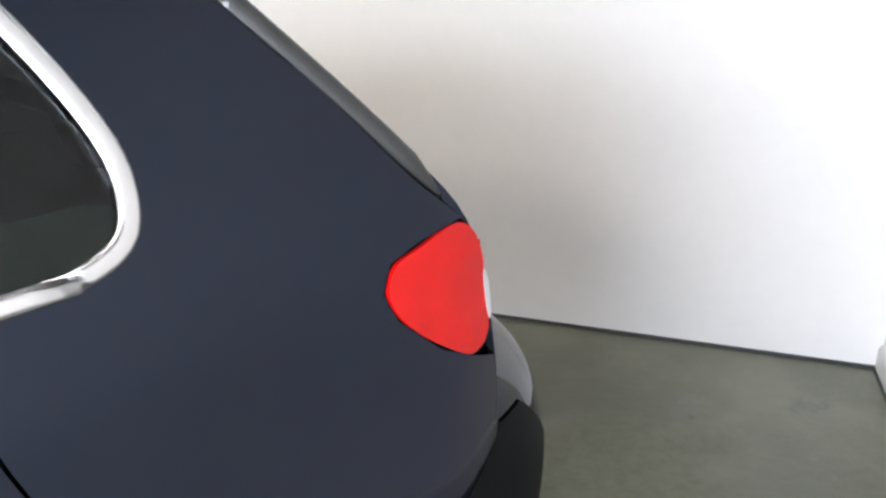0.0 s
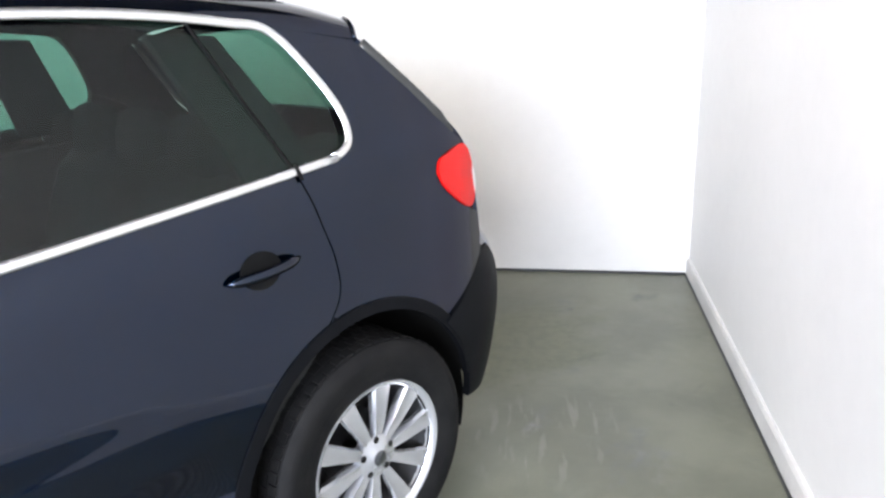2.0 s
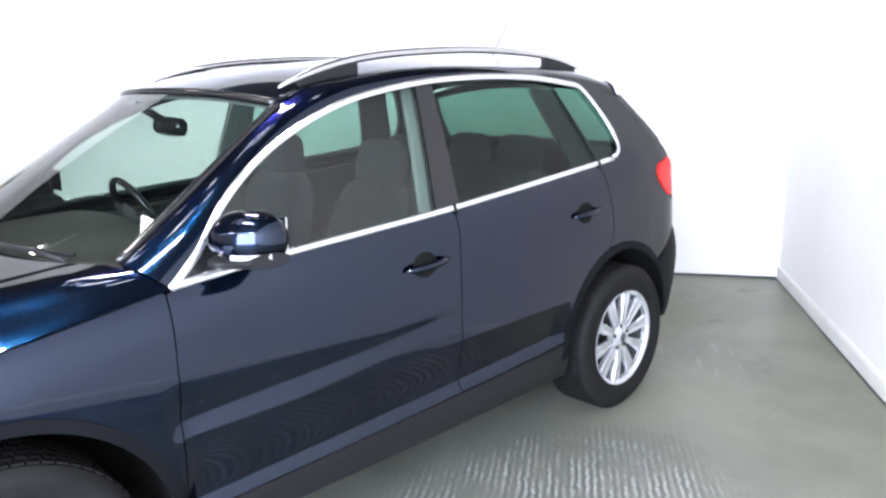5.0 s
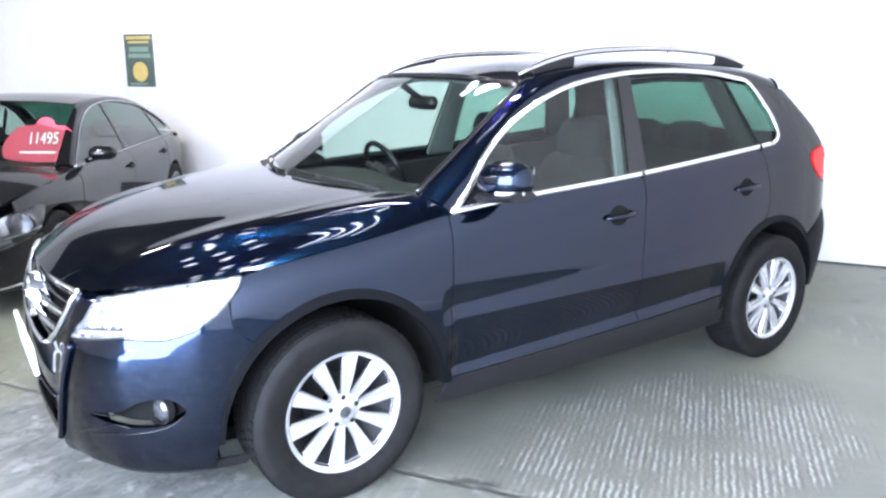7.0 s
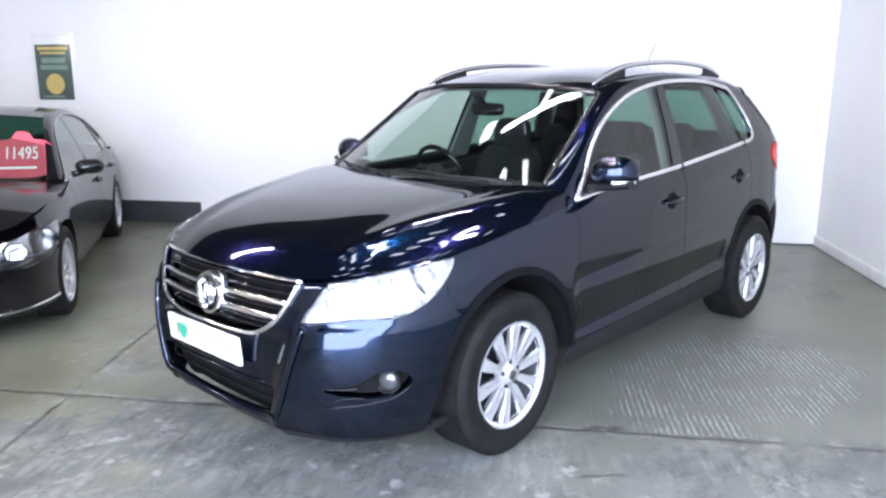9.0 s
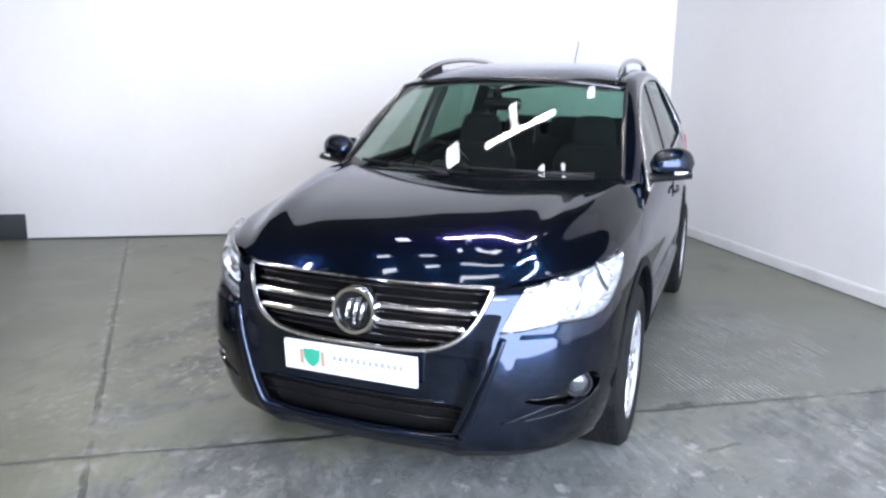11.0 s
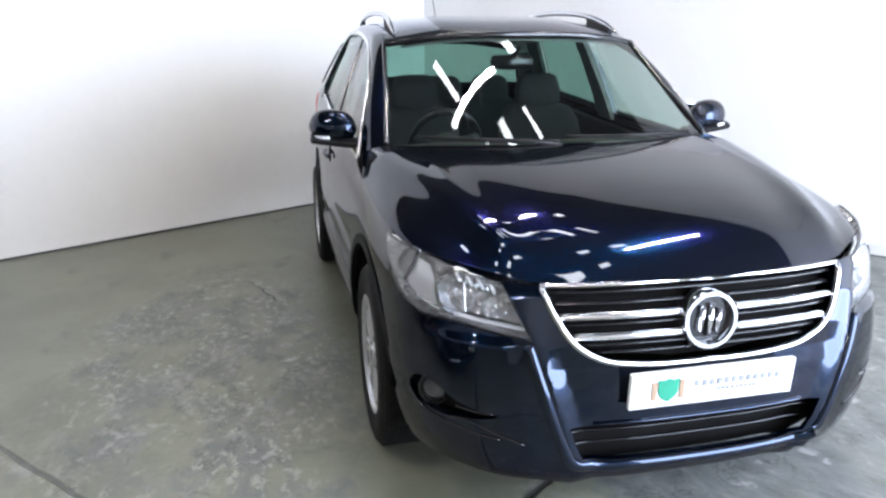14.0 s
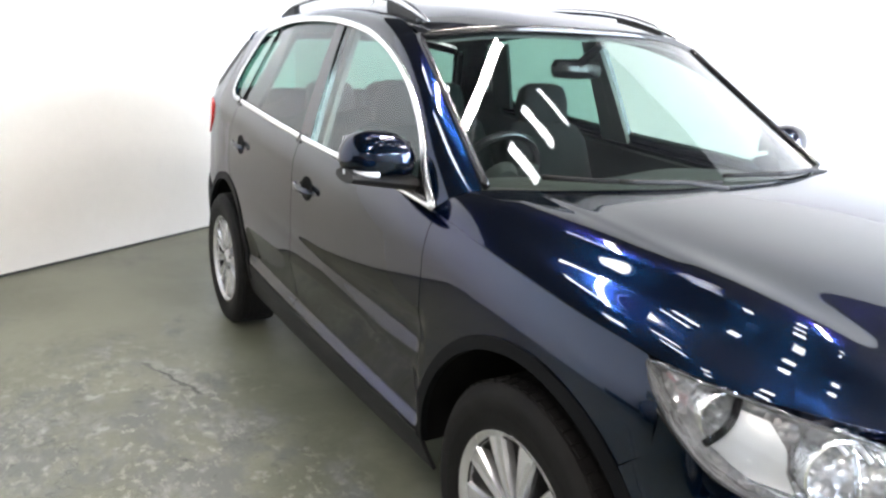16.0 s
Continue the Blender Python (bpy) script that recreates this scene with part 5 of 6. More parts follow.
# wheels
def wheel(m):
    hub = lathe("wheel", [(0.03, -0.10), (0.195, -0.10), (0.205, -0.06), (0.195, 0.06), (0.205, 0.085), (0.195, 0.06), (0.11, -0.03), (0.03, -0.03)], PLASTIC, CAR, "ten-spoke alloy wheel with a black tyre", 40, m)
    lathe("tyre", [(0.205, -0.105), (0.235, -0.112), (0.29, -0.118), (0.325, -0.112), (0.341, -0.095), (0.345, -0.05), (0.345, 0.05), (0.341, 0.095), (0.325, 0.110), (0.305, 0.1155), (0.30, 0.1145), (0.275, 0.117), (0.272, 0.1155), (0.245, 0.112), (0.233, 0.105), (0.222, 0.098), (0.205, 0.09)], RUBBER, hub, "black rubber tyre", 72, m)
    bm = bmesh.new()
    for row, y in enumerate((-0.075, -0.038, 0.0, 0.038, 0.075)):
        for i in range(64):
            a = 2 * math.pi * (i + 0.5 * (row % 2)) / 64
            box(bm, (0.342, y - 0.015, -0.0135), (0.3475, y + 0.014, 0.0125), m @ pose(0, 0, 0, 0, math.degrees(a), 0))
    part("tread", bm, RUBBER, hub, smooth=False)
    lathe("rim", [(0.196, 0.055), (0.205, 0.085), (0.214, 0.097), (0.222, 0.106), (0.229, 0.108), (0.230, 0.104), (0.221, 0.100), (0.205, 0.088), (0.196, 0.05)], ALLOY, hub, "silver alloy rim", 72, m)
    for i in range(10):
        bm = bmesh.new()
        secs = []
        for r, w, y in ((0.040, 0.012, 0.086), (0.075, 0.0175, 0.092), (0.12, 0.0225, 0.095), (0.17, 0.0285, 0.096), (0.205, 0.0325, 0.096), (0.217, 0.036, 0.094)):
            secs.append([bm.verts.new((r, y + dy, x)) for x, dy in ((-w, -0.010), (-w * 0.8, 0.0), (-w * 0.25, -0.002), (w * 0.25, -0.002), (w * 0.8, 0.0), (w, -0.010), (w * 0.7, -0.035), (-w * 0.7, -0.035))])
        for A, B in zip(secs, secs[1:]):
            for j in range(8):
                bm.faces.new((A[j], A[(j + 1) % 8], B[(j + 1) % 8], B[j]))
        bm.faces.new(secs[0])
        bm.faces.new(secs[-1])
        bmesh.ops.recalc_face_normals(bm, faces=bm.faces)
        soft_edges(bm, 40)
        bmesh.ops.transform(bm, matrix=m @ pose(0, 0, 0, 0, 36 * i + 9, 0), verts=bm.verts)
        part("spoke", bm, ALLOY, hub)
    lathe("hub_cap", [(0, 0.102), (0.022, 0.102), (0.028, 0.100), (0.034, 0.094), (0.066, 0.088), (0.068, 0.06), (0.0, 0.06)], ALLOY, hub, "silver hub cap", 36, m)
    lathe("centre_cap", [(0, 0.1045), (0.019, 0.1045), (0.023, 0.102), (0.023, 0.09), (0, 0.09)], FOGGLASS, hub, "dark centre cap", 28, m)
    for i in range(5):
        a = 2 * math.pi * i / 5 + 0.3
        lathe("wheel_bolt", [(0, 0.090), (0.008, 0.090), (0.0105, 0.088), (0.0105, 0.07), (0, 0.07)], GLOSSBLACK, hub, "", 12, m @ pose(0.053 * math.cos(a), 0.003, 0.053 * math.sin(a)))


for cx in (FW, RW):
    out = 0.766 if cx > 0 else 0.786
    wheel(pose(cx, out, 0.346))
    wheel(pose(cx, -out, 0.346, 0, 0, 180))

# cabin
block("cabin_floor", (-1.55, -0.72, 0.27), (1.0, 0.72, 0.30), CABIN, CAR, "dark cabin floor", 0.01)
for k in (1, -1):
    panel("door_card", side, [(0.80, 0.35), (0.80, 0.99), (-1.25, 1.15), (-1.5, 1.15), (-1.5, 0.75), (-1.3, 0.8), (-0.88, 0.4)], CABIN, CAR, "dark door trim", step=(0.06, 0.05), lift=-0.07, thick=0.02, mirror=k < 0)
    panel("inner_pillar", side, [(-0.128, 1.09), (-0.205, 1.55), (-0.32, 1.55), (-0.31, 1.10)], HEADLINER, CAR, "pale pillar trim", step=(0.04, 0.06), lift=-0.05, thick=0.02, mirror=k < 0)
    panel("inner_rear_pillar", side, [(-1.08, 1.18), (-0.95, 1.54), (-1.13, 1.53), (-1.30, 1.19)], CABIN, CAR, step=(0.04, 0.06), lift=-0.06, thick=0.02, mirror=k < 0)
for k in (1, -1):
    panel("luggage_trim", side, [(-1.15, 0.95), (-1.20, 1.265), (-1.36, 1.28), (-1.55, 1.20), (-1.62, 0.95)], CABIN, CAR, "dark luggage area trim", step=(0.05, 0.05), lift=-0.07, thick=0.015, mirror=k < 0)
panel("headliner", roof, [(0.02, 0.06), (0.94, 0.06), (0.94, 0.94), (0.02, 0.94)], HEADLINER, CAR, "pale headliner", step=(0.08, 0.08), lift=-0.035, thick=0.01)
dash = net(wide([
    [(1.10, 0, 1.035), (1.05, 0.35, 1.035), (0.93, 0.66, 1.02)],
    [(0.80, 0, 1.035), (0.78, 0.36, 1.045), (0.72, 0.70, 1.03)],
    [(0.52, 0, 1.02), (0.50, 0.37, 1.04), (0.50, 0.72, 1.02)],
    [(0.44, 0, 0.92), (0.44, 0.38, 0.93), (0.44, 0.72, 0.92)],
    [(0.55, 0, 0.62), (0.55, 0.38, 0.62), (0.55, 0.72, 0.62)]]))
panel("dashboard", dash, UNIT, CABIN, CAR, "dark grey dashboard", step=(0.04, 0.05), thick=0.02, outward=(0.9, 0, 0.5))
lathe("steering_wheel", [(0.168 + 0.015 * math.cos(t), 0.015 * math.sin(t)) for t in np.linspace(0, 2 * math.pi, 13)], GLOSSBLACK, CAR, "black steering wheel", 40, pose(0.42, -0.36, 1.03, 0, 0, -90) @ pose(0, 0, 0, -24, 0, 0))
lathe("steering_boss", [(0, 0.04), (0.06, 0.035), (0.075, 0.0), (0, -0.03)], CABIN, CAR, "", 24, pose(0.44, -0.36, 1.02, 0, 0, -90) @ pose(0, 0, 0, -24, 0, 0))
for a in (15, 165, 270):
    m = pose(0.43, -0.36, 1.025, 0, 0, -90) @ pose(0, 0, 0, -24, 0, 0)
    strip("steering_spoke", [m @ Vector((0.05 * math.cos(radians(a)), 0, 0.05 * math.sin(radians(a)))), m @ Vector((0.165 * math.cos(radians(a)), 0, 0.165 * math.sin(radians(a))))], 0.03, 0.015, CABIN, CAR)
blob("rear_view_mirror", [[(0.40 + 0.03 * math.cos(a) * r, -0.02 + y, 1.405 + 0.038 * math.sin(a) * r) for a in np.linspace(0, 2 * np.pi, 16, endpoint=False)] for y, r in ((-0.105, 0.5), (-0.095, 0.85), (0, 0.95), (0.095, 0.85), (0.105, 0.5))], GLOSSBLACK, CAR, "black rear-view mirror")
strip("mirror_stem", [(0.41, -0.02, 1.42), (0.52, -0.02, 1.49)], 0.03, 0.03, GLOSSBLACK, CAR)


def oval_ring(c, u, w, a, b, n=24, p=0.55):
    out = []
    for t in np.linspace(0, 2 * np.pi, n, endpoint=False):
        ct, st = math.cos(t), math.sin(t)
        out.append(np.asarray(c) + np.asarray(u) * a * np.sign(ct) * abs(ct) ** p + np.asarray(w) * b * np.sign(st) * abs(st) ** p)
    return out


def seat(x, y, width, rear=False):
    n = np.array((0.97, 0, 0.25))
    back_pts = [(x, 0.52, 0.07, 0.42), (x - 0.03, 0.62, 0.085, 0.47), (x - 0.09, 0.85, 0.075, 0.5), (x - 0.15, 1.06, 0.065, 0.46), (x - 0.17, 1.13, 0.045, 0.38), (x - 0.175, 1.15, 0.02, 0.3)]
    s = blob("seat", [oval_ring((px, y, pz), n, (0, 1, 0), d, wd * width) for px, pz, d, wd in back_pts], CLOTH, CAR, "charcoal cloth seat with a headrest")
    base = [(x - 0.02, 0.50, 0.08), (x + 0.10, 0.50, 0.09), (x + 0.35, 0.53, 0.085), (x + 0.48, 0.54, 0.06), (x + 0.50, 0.53, 0.03)]
    blob("seat_base", [oval_ring((px, y, pz), (0, 0, 1), (0, 1, 0), d, 0.48 * width) for px, pz, d in base], CLOTH, s)
    hw = 0.135
    for yy in ((y,) if not rear else (y - 0.34, y, y + 0.34)):
        hz = 1.19 if not rear else 1.15
        rows = [(x - 0.165, hz - 0.055, 0.03, 0.10), (x - 0.17, hz - 0.03, 0.05, hw), (x - 0.18, hz + 0.05, 0.055, hw), (x - 0.19, hz + 0.115, 0.045, hw * 0.86), (x - 0.195, hz + 0.135, 0.02, hw * 0.6)]
        blob("headrest", [oval_ring((px, yy, pz), n, (0, 1, 0), d, wd) for px, pz, d, wd in rows], CLOTH, s, "black headrest")
        for o in (-0.05, 0.05):
            strip("headrest_post", [(x - 0.16, yy + o, 1.08), (x - 0.17, yy + o, hz)], 0.012, 0.012, CHROME, s)


seat(-0.12, 0.37, 0.52)
seat(-0.12, -0.37, 0.52)
seat(-1.02, 0.0, 1.30, True)
both("seat_belt", side, [(-0.20, 1.13), (-0.215, 1.42), (-0.262, 1.42), (-0.245, 1.13)], HEADLINER, CAR, "pale seat belt", step=(0.02, 0.05), lift=-0.085, thick=0.002)


# ---------------------------------------------------------------- the black saloon by the rear wall
SALOON_AT = pose(1.07, -3.84, 0, 0, 0, 59.2)
SAL = thing("saloon_car", "black four-door saloon parked with a red price sign in its windscreen", "car")
SAL.matrix_basis = SALOON_AT @ pose(0.0, -0.80, 0) @ Matrix.Diagonal((1, 1, 0.945, 1))
# own coordinates: x ahead, y left; wheels at x = +-1.42
s_belt = hermite([-2.4, -1.7, -0.8, 0.3, 0.95, 1.6, 2.2], [0.93, 0.965, 0.955, 0.925, 0.905, 0.84, 0.70])
s_flank = hermite([0.15, 0.25, 0.35, 0.5, 0.62, 0.75, 0.9, 1.0], [0.78, 0.84, 0.862, 0.872, 0.88, 0.885, 0.872, 0.85])
s_taper = hermite([-2.5, -2.2, -1.8, -1.3, -0.8, 0.8, 1.4, 1.8, 2.1, 2.35], [-0.34, -0.16, -0.06, -0.015, 0, 0, -0.01, -0.05, -0.14, -0.32])


def s_y(x, z):
    b = s_belt(x)
    low = np.minimum(z, b)
    r = np.clip((low - (b - 0.12)) / 0.12, 0, 1)
    up = np.maximum(z - b, 0)
    return s_flank(low) + s_taper(x) - 0.045 * r * r - 0.42 * up - 0.1 * up * up


def s_side(x, z):
    x, z = np.asarray(x, float), np.asarray(z, float)
    return np.stack([x, s_y(x, z), z], -1)


def s_line(x0, x1, n, dz=0.0):
    x = np.linspace(x0, x1, n)
    return np.stack([x, s_belt(x) + dz], -1)


SFW, SRW = 1.42, -1.42
S_TOP = spline([(0.98, 0.915), (0.80, 1.03), (0.52, 1.20), (0.22, 1.315), (-0.15, 1.368), (-0.60, 1.362), (-1.08, 1.295), (-1.45, 1.165), (-1.70, 1.03), (-1.78, 0.985)], 60)
s_low = 0.24
both("front_wing", s_side, np.vstack([arch(SFW, 0.365, 8, 172, 30, 0.325), [(1.03, s_low), (1.02, 0.6), (1.01, 0.895)], s_line(1.0, 1.85, 16, -0.004), [(1.93, 0.66), (1.90, 0.45), (1.84, s_low)]]), BLACKPAINT, SAL, step=(0.03, 0.025))
both("front_door", s_side, np.vstack([[(1.02, s_low), (1.012, 0.6), (1.0, 0.895)], s_line(0.985, -0.105, 20, -0.004), [(-0.10, 0.6), (-0.10, s_low)]]), BLACKPAINT, SAL, step=(0.04, 0.03))
both("rear_door", s_side, np.vstack([[(-0.107, s_low), (-0.107, 0.6)], s_line(-0.112, -1.20, 20, -0.004), [(-1.19, 0.78)], arch(SRW, 0.365, 52, 12, 10, 0.325), [(-1.05, s_low)]]), BLACKPAINT, SAL, step=(0.04, 0.03))
both("rear_wing", s_side, np.vstack([[(-1.20, 0.79), (-1.21, 0.95)], s_line(-1.22, -2.35, 20, -0.004), [(-2.38, 0.6), (-2.30, s_low), (-1.82, s_low)], arch(SRW, 0.365, 172, 56, 22, 0.325)]), BLACKPAINT, SAL, step=(0.03, 0.025))
S_T = s_side(*S_TOP[::6].T)
S_R = spline([(1.08, 0.72, 0.925), (0.88, 0.69, 1.06), (0.58, 0.64, 1.235), (0.28, 0.585, 1.36), (-0.15, 0.56, 1.412), (-0.65, 0.555, 1.403), (-1.12, 0.57, 1.338), (-1.5, 0.605, 1.20), (-1.76, 0.64, 1.06), (-1.86, 0.66, 1.005)], len(S_T))
both("roof_pillar", net(np.stack([S_T, (S_T + S_R) / 2 + (0, 0.012, 0.012), S_R], 1)), UNIT, BLACKPAINT, SAL, step=(0.03, 0.15), thick=0.02, outward=(-0.3, 0, 0.8))
panel("bonnet", net(wide([
    [(1.20, 0, 0.945), (1.16, 0.45, 0.935), (1.0, 0.83, 0.905)],
    [(1.60, 0, 0.89), (1.56, 0.46, 0.875), (1.42, 0.835, 0.862)],
    [(2.02, 0, 0.79), (1.98, 0.42, 0.775), (1.78, 0.76, 0.795)],
    [(2.22, 0, 0.70), (2.17, 0.38, 0.69), (1.93, 0.69, 0.745)]])), UNIT, BLACKPAINT, SAL, step=(0.04, 0.03), thick=0.02)
s_screen = net(wide([
    [(1.21, 0, 0.94), (1.17, 0.4, 0.935), (1.08, 0.71, 0.925)],
    [(0.75, 0, 1.215), (0.72, 0.36, 1.20), (0.66, 0.645, 1.18)],
    [(0.34, 0, 1.39), (0.32, 0.32, 1.385), (0.28, 0.58, 1.362)]]))
panel("windscreen", s_screen, UNIT, SIDEGLASS, SAL, "tinted windscreen", step=(0.06, 0.06), thick=0.005, inner=INNERFACE)
panel("roof", net(wide([
    [(0.345, 0, 1.395), (0.325, 0.32, 1.39), (0.285, 0.578, 1.365)],
    [(-0.15, 0, 1.438), (-0.15, 0.32, 1.432), (-0.15, 0.558, 1.407)],
    [(-0.70, 0, 1.432), (-0.70, 0.32, 1.427), (-0.66, 0.555, 1.402)],
    [(-1.15, 0, 1.37), (-1.15, 0.32, 1.362), (-1.12, 0.57, 1.337)]])), UNIT, BLACKPAINT, SAL, step=(0.05, 0.05), thick=0.015)
panel("rear_window", net(wide([
    [(-1.16, 0, 1.365), (-1.16, 0.32, 1.358), (-1.13, 0.568, 1.334)],
    [(-1.54, 0, 1.21), (-1.54, 0.34, 1.205), (-1.51, 0.60, 1.193)],
    [(-1.90, 0, 1.025), (-1.88, 0.36, 1.02), (-1.86, 0.655, 1.004)]])), UNIT, PRIVACY, SAL, "dark rear window", step=(0.08, 0.08), thick=0.005)
panel("boot_lid", net(wide([
    [(-1.90, 0, 1.022), (-1.88, 0.4, 1.015), (-1.80, 0.80, 0.958)],
    [(-2.12, 0, 1.02), (-2.02, 0.4, 1.01), (-1.95, 0.76, 0.935)],
    [(-2.36, 0, 0.96), (-2.32, 0.36, 0.95), (-2.25, 0.62, 0.91)]])), UNIT, BLACKPAINT, SAL, step=(0.06, 0.05), thick=0.02)
s_fx = hermite([0.15, 0.3, 0.45, 0.6, 0.72], [2.22, 2.33, 2.36, 2.34, 2.24])


def s_front(s, z):
    s, z = np.asarray(s, float), np.asarray(z, float)
    a = np.abs(s)
    return np.stack([1.45 + (s_fx(z) - 1.45) * np.interp(a, _d, _c), 0.868 * np.interp(a, _d, _s) * np.sign(s), z], -1)


panel("front_bumper", s_front, mirrored([(0, 0.18), (0.5, 0.19), (0.88, 0.22), (0.865, 0.45), (0.86, 0.545), (0.60, 0.498), (0.44, 0.515), (0.385, 0.66), (0, 0.695)]), BLACKPAINT, SAL, holes=[mirrored([(0, 0.33), (0.24, 0.33), (0.27, 0.64), (0, 0.655)]), mirrored([(0, 0.21), (0.3, 0.21), (0.33, 0.28), (0, 0.285)])], step=(0.025, 0.02), thick=0.02)
panel("grille_back", s_front, mirrored([(0, 0.20), (0.34, 0.20), (0.34, 0.66), (0, 0.67)]), LINER, SAL, "black grille", step=(0.05, 0.05), lift=-0.04)
for z in (0.38, 0.43, 0.48, 0.53, 0.58, 0.62):
    strip("grille_bar", s_front(np.linspace(-0.25, 0.25, 16), np.full(16, z)) - (0.01, 0, 0), 0.008, 0.015, CHROME, SAL)
strip("bumper_trim", s_front(np.linspace(-0.84, 0.84, 50), np.full(50, 0.235)) + (0.004, 0, 0), 0.018, 0.012, CHROME, SAL, "bright lower bumper line")
for k in (1, -1):
    poly = np.array([(0.58, 0.508), (0.78, 0.535), (0.862, 0.60), (0.87, 0.725), (0.76, 0.722), (0.58, 0.692), (0.415, 0.655), (0.44, 0.53)]) * (k, 1)
    hb = panel("headlamp", s_front, spline(poly, 40, True)[:-1], SATIN, SAL, "clear headlamp with silver reflectors", step=(0.03, 0.02), lift=-0.04)
    panel("lens", s_front, spline(poly, 40, True)[:-1], LAMPLENS, hb, step=(0.03, 0.02), lift=0.004, thick=0.004)
    for sp, z, r in ((0.55, 0.605, 0.055), (0.72, 0.640, 0.062)):
        c = s_front(np.array([k * sp]), np.array([z]))[0]
        lathe("reflector", [(0.01, 0.04), (r * 0.7, 0.015), (r, -0.01), (r * 1.03, 0.0), (r * 1.03, 0.04), (0.01, 0.045)], REFLECTOR, hb, "", 28, look(c - np.array([0.02, 0, 0]), c + np.array([0.8, 0.2 * k, 0])) @ pose(0, 0, 0, 90, 0, 0))
        lathe("bezel_ring", [(r * 1.02, -0.012), (r * 1.12, -0.010), (r * 1.12, 0.01), (r * 1.02, 0.01)], GLOSSBLACK, hb, "", 28, look(c - np.array([0.02, 0, 0]), c + np.array([0.8, 0.2 * k, 0])) @ pose(0, 0, 0, 90, 0, 0))
    strip("lamp_insert", s_front(np.linspace(0.46, 0.84, 14) * k, np.linspace(0.545, 0.58, 14)) - (0.015, 0, 0), 0.02, 0.02, FOGGLASS, hb)
panel("rear_bumper", net(wide([
    [(-2.36, 0, 0.95), (-2.34, 0.36, 0.945), (-2.25, 0.62, 0.905), (-2.20, 0.70, 0.90)],
    [(-2.44, 0, 0.6), (-2.42, 0.40, 0.6), (-2.35, 0.62, 0.6), (-2.26, 0.70, 0.6)],
    [(-2.38, 0, 0.24), (-2.37, 0.40, 0.24), (-2.3, 0.60, 0.24), (-2.2, 0.70, 0.24)]])), UNIT, BLACKPAINT, SAL, step=(0.1, 0.05), outward=(-1, 0, 0.5))
glass_a = np.vstack([S_TOP[S_TOP[:, 0] > -0.115], [(-0.12, 1.36)], s_line(-0.105, 0.95, 16, 0.004)])
glass_b = np.vstack([[(-0.16, 1.36)], S_TOP[(S_TOP[:, 0] < -0.16) & (S_TOP[:, 0] > -1.1)], [(-1.12, 1.268), (-1.26, 0.972)], s_line(-1.25, -0.15, 14, 0.004)])
glass_c = np.vstack([[(-1.16, 1.255)], S_TOP[S_TOP[:, 0] < -1.17], s_line(-1.74, -1.30, 6, 0.004)])
for g, nm in ((glass_a, "front_side_window"), (glass_b, "rear_side_window"), (glass_c, "quarter_window")):
    both(nm, s_side, g, SIDEGLASS, SAL, "tinted side glass", step=(0.05, 0.04), thick=0.004, lift=-0.01, inner=INNERFACE)
both("door_pillar", s_side, [(-0.10, 0.945), (-0.118, 1.36), (-0.165, 1.36), (-0.152, 0.945)], GLOSSBLACK, SAL, step=(0.02, 0.05), lift=-0.004)
both("window_divider", s_side, [(-1.255, 0.968), (-1.12, 1.27), (-1.16, 1.26), (-1.30, 0.97)], GLOSSBLACK, SAL, step=(0.02, 0.05), lift=-0.004)
trim_line = np.vstack([S_TOP, s_line(-1.76, 0.96, 40, 0.004)])
for k in (False, True):
    strip("window_trim", s_side(trim_line[:, 0], trim_line[:, 1]) + (0, 0.003, 0), 0.014, 0.010, SATIN, SAL, "bright window surround", closed=True, mirror=k, up=(0, 1, 0.4))
    for hx, hz in ((-0.02, 0.80), (-1.03, 0.83)):
        xs = np.linspace(hx + 0.09, hx - 0.10, 10)
        cup = panel("door_handle", s_side, [(hx + 0.055 * math.cos(t), hz + 0.03 * math.sin(t)) for t in np.linspace(0, 2 * math.pi, 20, endpoint=False)], LINER, SAL, step=(0.014, 0.014), lift=0.003, thick=0.004, mirror=k)
        strip("grip", np.stack([xs, s_y(xs, np.full(10, hz)) + 0.012 + 0.025 * np.sin(np.linspace(0.1, 3.04, 10)), np.full(10, hz)], -1), 0.026, 0.018, BLACKPAINT, cup, mirror=k)
for k in (1, -1):
    rings = []
    for t in np.linspace(-1, 1, 12):
        r = max(0.02, 1 - abs(t) ** 3) ** 0.5
        rings.append([(0.79 + (0.08 if math.cos(a) > 0 else 0.05) * math.cos(a) * r - 0.02 * t, k * (0.965 + 0.10 * t), 1.0 + 0.06 * math.sin(a) * r) for a in np.linspace(0, 2 * np.pi, 20, endpoint=False)])
    mr = blob("door_mirror", rings, BLACKPAINT, SAL, "black door mirror")
    strip("mirror_arm", [(0.83, k * 0.84, 0.94), (0.81, k * 0.92, 0.96)], 0.05, 0.03, BLACKPAINT, mr)
shell2 = np.vstack([[(1.75, 0.26)], arch(SFW, 0.35, 0, 180, 20, 0.325), arch(SRW, 0.35, 0, 180, 20, 0.325), [(-2.2, 0.3), (-2.2, 0.88), (-0.8, 0.92), (0.9, 0.87), (1.75, 0.68)]])
both("inner_shell", s_side, shell2, LINER, SAL, step=(0.06, 0.06), lift=-0.025)
block("underbody", (-2.2, -0.6, 0.18), (2.0, 0.6, 0.24), LINER, SAL)
